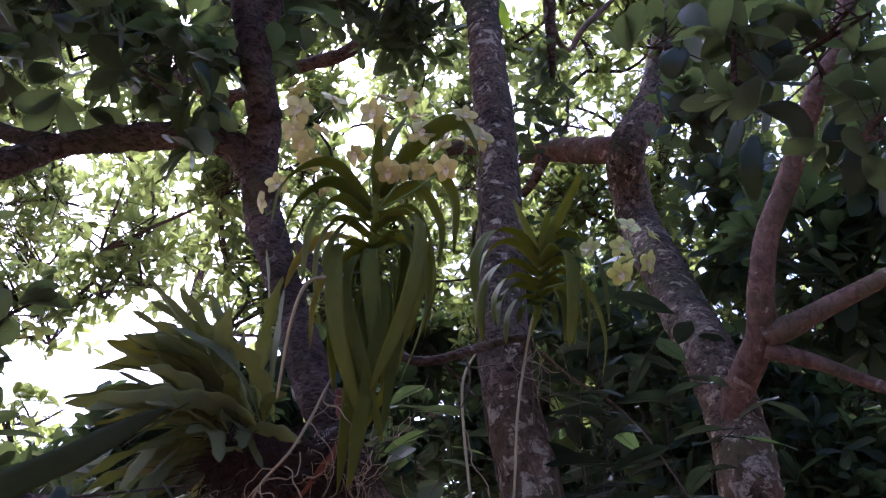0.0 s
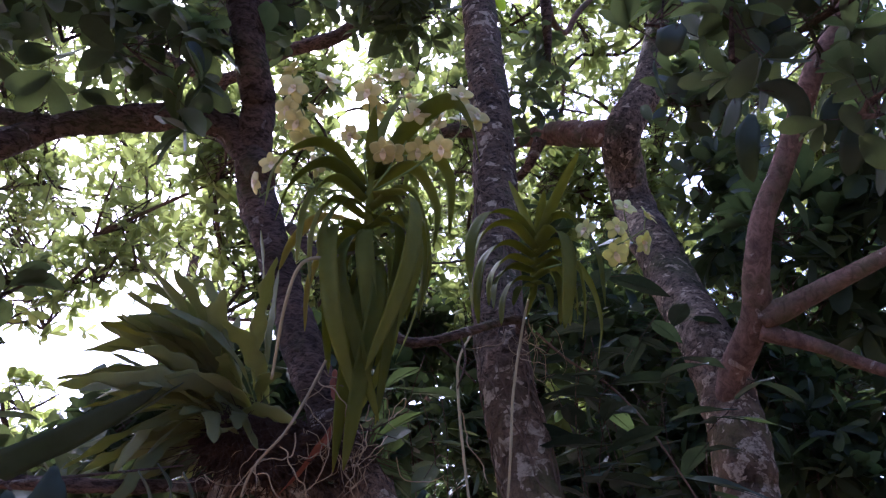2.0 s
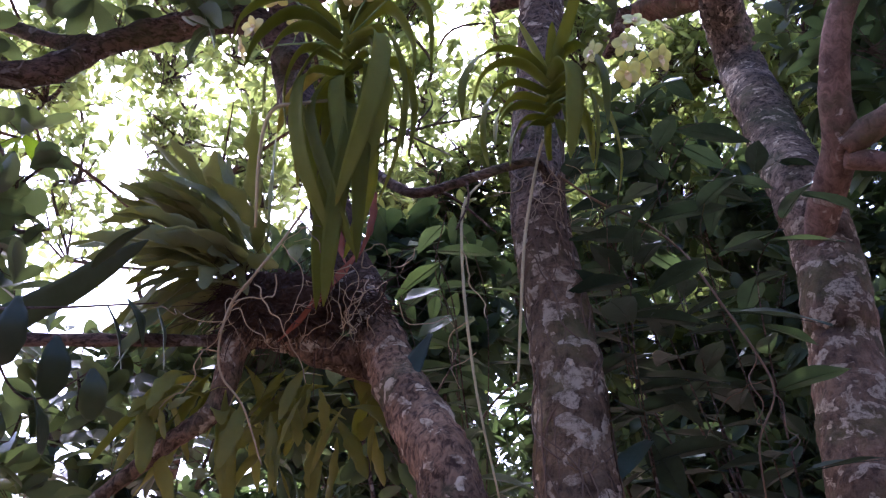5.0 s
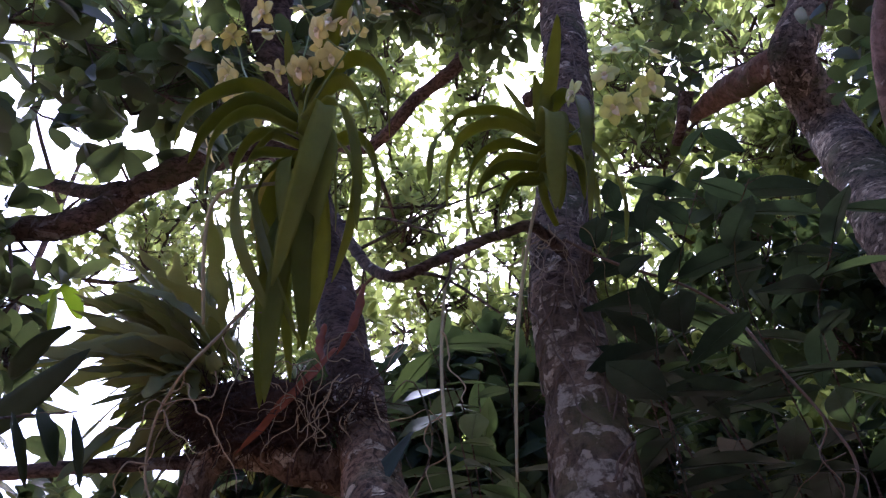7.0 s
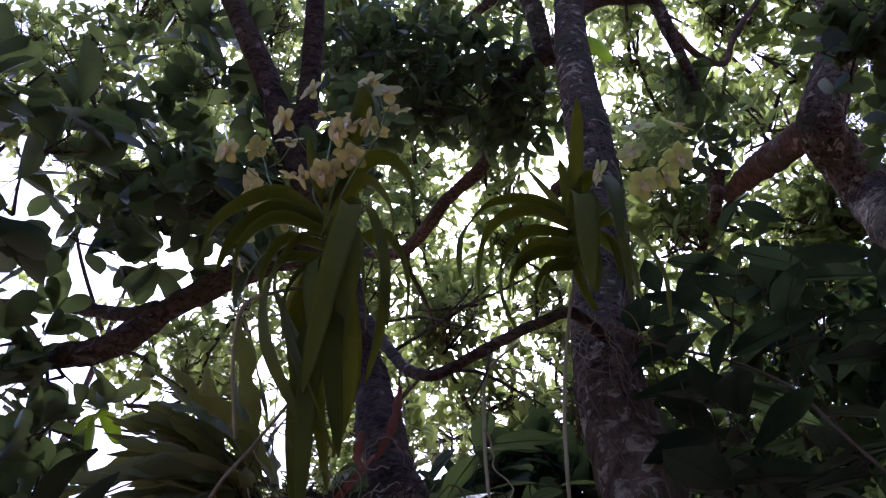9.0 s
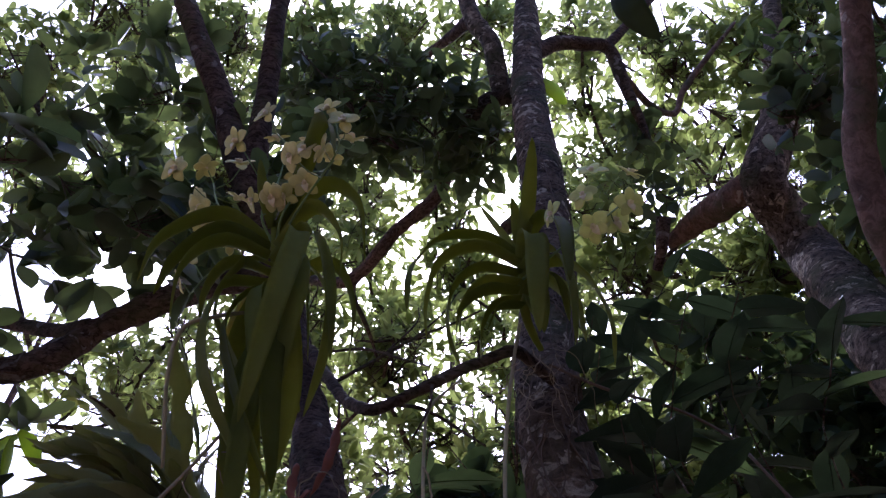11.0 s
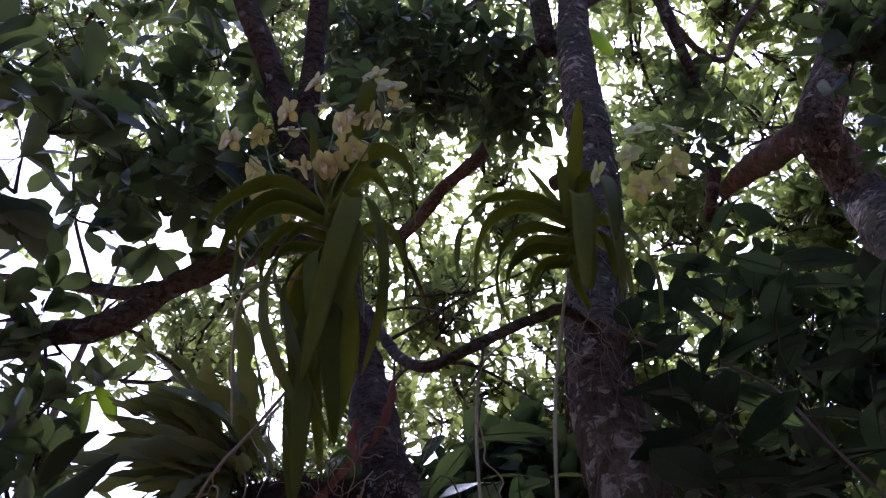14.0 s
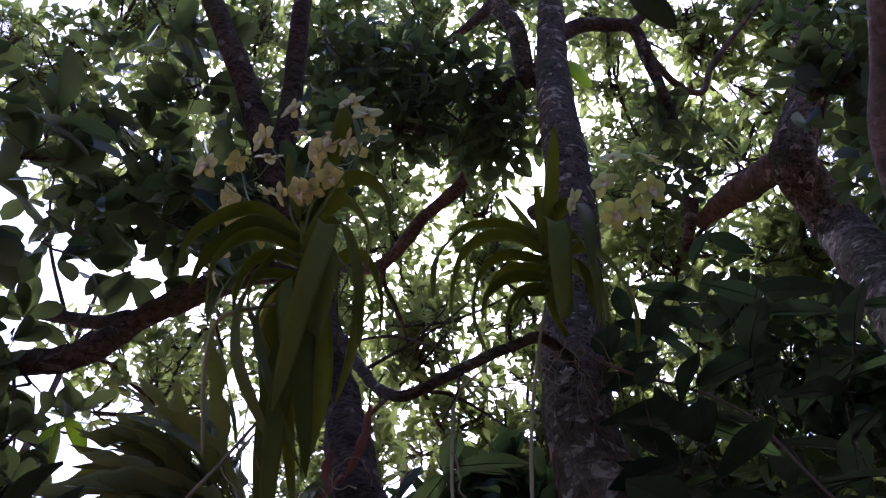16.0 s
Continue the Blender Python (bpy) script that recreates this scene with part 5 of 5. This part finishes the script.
part("blade", strap([(-0.189, 1.690, 2.040), (-0.222, 1.660, 1.973), (-0.256, 1.632, 1.913), (-0.293, 1.612, 1.853), (-0.320, 1.600, 1.815)], 0.017, 110, 0.7, 0.003, 0.2, 0.5, 0.7, 3, 40), DEAD, sheath)
part("blade", strap([(-0.178, 1.742, 2.222), (-0.174, 1.728, 2.143), (-0.180, 1.712, 2.082), (-0.192, 1.694, 2.030)], 0.019, 90, 0.7, 0.003, 0.2, 0.5, 0.5, 4, 20), DEAD, sheath)
part("blade", strap([(-0.235, 1.700, 2.115), (-0.232, 1.690, 2.060), (-0.215, 1.685, 2.010)], 0.018, 60, 0.6, 0.003, 0.2, 0.5, 0.5, 5, 20), DEAD, sheath)

# ---- the fern clump on the side limb ----
fern = thing("epiphytic_fern", (-0.382, 1.652, 1.875), "bushy clump of broad wavy fronds on a dark root mat", "fern")


def root_mat():
    bm = bmesh.new()
    bmesh.ops.create_icosphere(bm, subdivisions=5, radius=1.0)
    for v in bm.verts:
        d = v.co.normalized()
        k = 1 + 0.3 * noise.noise(d * 3) + 0.3 * noise.noise(d * 9) + 0.25 * noise.noise(d * 25)
        v.co = Vector((d.x * 0.135 * k - 0.355, d.y * 0.06 * k + 1.69 + 0.3 * d.x * 0.135, d.z * 0.064 * k + 1.925))
    verts = [tuple(v.co) for v in bm.verts]
    faces = [tuple(v.index for v in f.verts) for f in bm.faces]
    bm.free()
    return verts, faces


def mat_fibres(seed, count):
    """Tangled dead roots all over the mat and along the limb to the trunk."""
    rng = np.random.default_rng(seed)
    s = rng.uniform(0, 1, (count, 1)) ** 1.6
    axis = np.array((-0.44, 1.64, 1.935)) * (1 - s) + np.array((-0.19, 1.76, 1.95)) * s
    d = rng.normal(size=(count, 3))
    d /= np.linalg.norm(d, axis=1)[:, None]
    a = axis + d * np.array((0.07, 0.05, 0.055)) * rng.uniform(0.5, 1.1, (count, 1))
    b = a + (d * 0.6 + rng.normal(0, 0.7, (count, 3)) + np.array((0, 0, -0.45))) * rng.uniform(0.02, 0.075, (count, 1))
    v, f = twig_geometry(a, b, rng.uniform(0.0008, 0.0022, count), rng)
    return v, f.tolist()


part("root_mat", root_mat(), MULCH, fern, "dark fibrous root mat")
part("fibre_tangle", mat_fibres(5, 1500), MULCH, fern, "tangled dead brown roots", "stuff")
rr = random.Random(23)
CLUMP = np.array((-0.420, 1.655, 2.010))


def frond(base, az, el, length, width, droop, turn, wave, seed, mat=None, tip=0.46):
    """A lance-shaped frond with a wavy margin, narrowed to a stalk at its base, bowing over towards the tip."""
    a, e = radians(az), radians(el)
    d = np.array((math.cos(a) * math.cos(e), math.sin(a) * math.cos(e), math.sin(e)))
    side = np.array((-math.sin(a), math.cos(a), 0.0)) * rr.uniform(-0.42, 0.42)
    pts = [base + (d * s + side * s * s) * length + np.array((0, 0, -droop * length * s ** 2.2)) for s in (0, 0.3, 0.65, 1.0)]
    part("frond", strap(pts, width, rr.uniform(-45, 45), 0.18, 0.0016, wave, tip, 0.08, seed, turn, 30, 0.66), mat or (FROND if rr.random() < 0.96 else FROND_LOW), fern)


# rows of fronds from flat to steep: number, bearing and its spread, rise, length, width, droop
for row, (count, az, spread, low, high, short, long, slim, broad, sag) in enumerate((
        (17, 176, 44, -22, 4, 0.20, 0.32, 0.028, 0.042, 0.14), (26, 194, 58, 0, 26, 0.22, 0.35, 0.032, 0.046, 0.28), (28, 206, 62, 20, 48, 0.24, 0.36, 0.034, 0.048, 0.34),
        (18, 212, 66, 44, 68, 0.26, 0.38, 0.034, 0.048, 0.24), (6, 214, 80, 66, 84, 0.24, 0.32, 0.030, 0.042, 0.08))):
    for k in range(count):
        az_k = az - spread + 2 * spread * (k + rr.random()) / count
        base = CLUMP + np.array((math.cos(radians(az_k)) * 0.05 + rr.uniform(-0.05, 0.07), math.sin(radians(az_k)) * 0.04, rr.uniform(-0.05, 0.02) + 0.012 * row))
        frond(base, az_k, rr.uniform(low, high), rr.uniform(short, long), 0.9 * rr.uniform(slim, broad), sag * rr.uniform(0.4, 1.5), rr.uniform(30, 75) if rr.random() < 0.25 else rr.uniform(-38, 22), rr.uniform(0.16, 0.38), 100 * row + k)
for k in range(11):     # fronds hanging over the front of the root mat
    az_k = rr.uniform(215, 320)
    frond(CLUMP + np.array((rr.uniform(-0.08, 0.10), -0.045, rr.uniform(-0.07, 0.0))), az_k, rr.uniform(-30, 30), rr.uniform(0.11, 0.19), rr.uniform(0.026, 0.038), rr.uniform(0.3, 0.9), rr.uniform(-40, 60), rr.uniform(0.08, 0.2), 500 + k)
for k in range(76):     # short hanging fronds along the underside of the limb
    s = rr.random()
    base = np.array((-0.62, 1.60, 1.76)) * (1 - s) + np.array((-0.17, 1.80, 1.79)) * s + np.array((rr.uniform(-0.05, 0.05), rr.uniform(-0.05, 0.09), rr.uniform(-0.14, 0.03)))
    frond(base, rr.uniform(100, 440), rr.uniform(-70, 15), rr.uniform(0.06, 0.15), rr.uniform(0.028, 0.046), rr.uniform(0.3, 0.9), rr.uniform(-60, 60), rr.uniform(0.06, 0.16), 600 + k, FROND_LOW, 0.62)
roots(fern, [np.array((rr.uniform(-0.50, -0.16), rr.uniform(1.58, 1.66), rr.uniform(1.84, 1.98))) for _ in range(16)], 51, ROOT_FINE, 0.18, 0.001, spread=0.8)

part("twig", tube([(-1.473, 1.669, 2.762), (-1.250, 1.600, 2.520), (-1.060, 1.550, 2.290), (-0.985, 1.520, 2.110), (-0.970, 1.500, 2.000)], [0.007, 0.005, 0.004, 0.003, 0.002], 7, 40, 0.12, 30), BARK_DARK, host)
leaning = thing("sapling", (-1.02, 0.80, 0), "leaning sapling with broad dark glossy leaves reaching in", "sapling", "saplings round the trunks")
part("stem", tube([(-1.02, 0.80, -0.05), (-1.01, 0.82, 0.9), (-1.011, 1.330, 1.677)], [0.008, 0.006, 0.004], 8, 24, 0.1, 40), BARK_DARK, leaning)
part("leaf", strap([(-1.011, 1.330, 1.677), (-0.834, 1.347, 1.767), (-0.655, 1.379, 1.872), (-0.509, 1.393, 1.968)], 0.06, 10, 0.15, 0.002, 0.05, 0.55, 0.4, 99, 35), LEAF_NEAR, leaning)
part("twig", tube([(-0.834, 1.347, 1.767), (-0.630, 1.170, 1.747), (-0.537, 1.249, 1.777), (-0.435, 1.354, 1.816)], [0.003, 0.003, 0.0025, 0.0015], 7, 30, 0.1, 40), BARK_DARK, leaning)
part("twig", tube([(-0.834, 1.347, 1.767), (-0.630, 1.170, 1.747), (-0.600, 1.239, 1.645), (-0.566, 1.275, 1.631), (-0.520, 1.327, 1.691)], [0.003, 0.003, 0.0025, 0.002, 0.0015], 7, 30, 0.1, 40), BARK_DARK, leaning)
for k, (pts, width) in enumerate((
    ([(-0.439, 1.297, 1.942), (-0.471, 1.277, 1.904), (-0.538, 1.294, 1.866)], 0.056),
    ([(-0.481, 1.279, 1.790), (-0.457, 1.287, 1.742), (-0.469, 1.332, 1.690)], 0.044),
    ([(-0.463, 1.307, 1.808), (-0.438, 1.313, 1.770), (-0.450, 1.357, 1.729)], 0.050),
    ([(-0.431, 1.348, 1.803), (-0.413, 1.352, 1.756), (-0.430, 1.395, 1.705)], 0.046),
    ([(-0.533, 1.242, 1.724), (-0.524, 1.240, 1.677), (-0.551, 1.274, 1.626)], 0.050),
    ([(-0.569, 1.180, 1.774), (-0.567, 1.177, 1.722), (-0.601, 1.209, 1.668)], 0.055),
    ([(-0.606, 1.141, 1.730), (-0.600, 1.138, 1.683), (-0.632, 1.169, 1.632)], 0.055),
    ([(-0.558, 1.245, 1.631), (-0.535, 1.247, 1.590), (-0.549, 1.286, 1.542)], 0.050),
    ([(-0.515, 1.319, 1.690), (-0.502, 1.316, 1.652), (-0.526, 1.350, 1.608)], 0.044),
    ([(-0.601, 1.218, 1.617), (-0.590, 1.214, 1.574), (-0.617, 1.243, 1.523)], 0.055))):
    part("leaf", strap(pts, width, 20 * math.sin(7 * k), 0.2, 0.0014, 0.04, 0.5, 0.2, 40 + k, 30 * math.sin(3 * k), 16, 0.5), LEAF_NEAR, leaning)


# ---- broad-leaved saplings round the trunks ----
def leaf_shape(length, width):
    rows, n, faces = [], 9, []
    for i in range(n):
        s = i / (n - 1)
        w = 0.5 * width * math.sin(math.pi * (0.03 + 0.95 * s) ** 0.85)
        for c in (-1, -0.5, 0, 0.5, 1):
            rows.append((c * w, length * s, 0.22 * abs(c) * w - 0.16 * length * s * s + 0.04 * width * math.sin(9 * s + 2 * c)))
    for i in range(n - 1):
        for k in range(4):
            faces.append((i * 5 + k, i * 5 + k + 1, (i + 1) * 5 + k + 1, (i + 1) * 5 + k))
    stalk = tube([(0, -0.02, 0), (0, 0.0, 0.0), (0, length * 0.5, -0.05 * length), (0, length * 0.95, -0.15 * length)], [0.0014, 0.0014, 0.001, 0.0004], 5, 10)
    return join((rows, faces), stalk)


# BROAD leaves have their shade in the colour
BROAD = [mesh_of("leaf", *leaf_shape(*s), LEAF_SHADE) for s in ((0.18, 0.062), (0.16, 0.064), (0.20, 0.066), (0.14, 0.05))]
BROAD_DIM = [mesh_of("leaf", *leaf_shape(*s), LEAF_DARK) for s in ((0.15, 0.05), (0.17, 0.055))]
BROAD_GREEN = [mesh_of("leaf", *leaf_shape(*s), LEAF_MID) for s in ((0.14, 0.045), (0.16, 0.05), (0.12, 0.042))]


def sapling(base, stems, per, meshes, seed, label, droop=0.35):
    """A sapling: thin stems with single broad leaves set along them, spread flat to the light."""
    rr = random.Random(seed)
    plant = thing("sapling", base, label, "sapling", "saplings round the trunks")
    origin = place_of(plant)
    for stem in stems:
        part("stem", tube(stem, [0.0035, 0.002, 0.0012], 7, 24, 0.1, 40), BARK_DARK, plant)
        way = spline(stem, 60)
        for j in range(per):
            k = int(16 + 43 * (j + rr.random()) / per)
            tan = unit(way[min(k + 1, 59)] - way[k - 1])
            a = j * 2.4 + rr.uniform(-0.5, 0.5)
            d = unit(np.array((math.cos(a), math.sin(a), rr.uniform(-1.4, 0.35) * droop)) + 0.3 * tan)
            up = np.array((rr.uniform(-0.5, 0.5), rr.uniform(-0.5, 0.5), 1.0))
            side = unit(np.cross(d, up))
            nrm = np.cross(side, d)
            m = Matrix((side, d, nrm)).transposed().to_4x4()
            lf = new("leaf", rr.choice(meshes))
            lf.parent = plant
            lf.matrix_local = Matrix.Translation(Vector(way[k] - origin)) @ m @ Matrix.Scale(rr.uniform(0.75, 1.2), 4)


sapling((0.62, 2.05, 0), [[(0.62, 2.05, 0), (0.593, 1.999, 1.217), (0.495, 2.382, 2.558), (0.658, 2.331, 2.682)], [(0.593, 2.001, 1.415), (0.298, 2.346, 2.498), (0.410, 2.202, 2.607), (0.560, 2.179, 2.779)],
        [(0.45, 1.95, 1.2), (0.141, 2.179, 2.246), (0.247, 2.050, 2.357), (0.315, 1.988, 2.480)], [(0.613, 2.000, 1.316), (0.505, 2.418, 2.373), (0.707, 2.396, 2.488), (0.880, 2.401, 2.564)], [(0.573, 2.000, 1.316), (0.209, 2.359, 2.367), (0.259, 2.211, 2.528), (0.354, 2.128, 2.649)]], 17, BROAD, 61, "sapling with broad shade-darkened leaves between the trunks")
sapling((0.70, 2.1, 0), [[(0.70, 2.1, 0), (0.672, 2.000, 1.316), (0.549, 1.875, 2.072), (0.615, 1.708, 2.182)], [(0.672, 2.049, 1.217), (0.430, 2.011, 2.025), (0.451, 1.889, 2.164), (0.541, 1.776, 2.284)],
        [(0.692, 2.000, 1.316), (0.656, 1.933, 1.950), (0.696, 1.826, 2.057), (0.745, 1.742, 2.112)]], 17, BROAD + BROAD_DIM[:1], 62, "sapling with broad shade-darkened leaves beside the leaning grey trunk")
sapling((0.02, 2.1, 0), [[(0.02, 2.1, 0), (0.000, 2.099, 1.218), (0.024, 2.064, 2.024), (-0.020, 1.922, 2.206)], [(0.000, 2.100, 1.317), (-0.064, 2.030, 1.972), (-0.077, 1.919, 2.086), (-0.034, 1.861, 2.213)],
        [(0.020, 2.100, 1.317), (-0.009, 1.930, 1.778), (-0.008, 1.827, 1.952), (-0.043, 1.780, 2.084)]], 10, BROAD_DIM + BROAD_GREEN[:1], 63, "sapling with long green leaves between the trunks", 0.6)

sapling((0.0, 2.25, 0), [[(0.0, 2.25, 0), (0.0, 2.2, 1.3), (-0.380, 2.128, 2.183), (-0.323, 1.986, 2.264)], [(0.0, 2.2, 1.4), (-0.263, 2.201, 2.184), (-0.166, 2.147, 2.284)], [(-0.05, 2.2, 1.4), (-0.535, 2.066, 2.151), (-0.457, 1.947, 2.224)],
        [(0.0, 2.2, 1.4), (-0.161, 2.299, 2.157), (-0.130, 2.258, 2.280)]], 16, BROAD_DIM + BROAD_DIM + BROAD_GREEN[2:], 64, "sapling with narrow green leaves behind the fork", 0.8)
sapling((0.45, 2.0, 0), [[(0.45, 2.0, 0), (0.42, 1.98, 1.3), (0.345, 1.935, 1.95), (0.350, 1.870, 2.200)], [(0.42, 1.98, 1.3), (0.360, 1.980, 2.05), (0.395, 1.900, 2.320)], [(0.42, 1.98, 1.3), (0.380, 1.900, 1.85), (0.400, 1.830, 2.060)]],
        11, BROAD, 65, "sapling with broad shade-darkened leaves close against the upright trunk", 0.7)
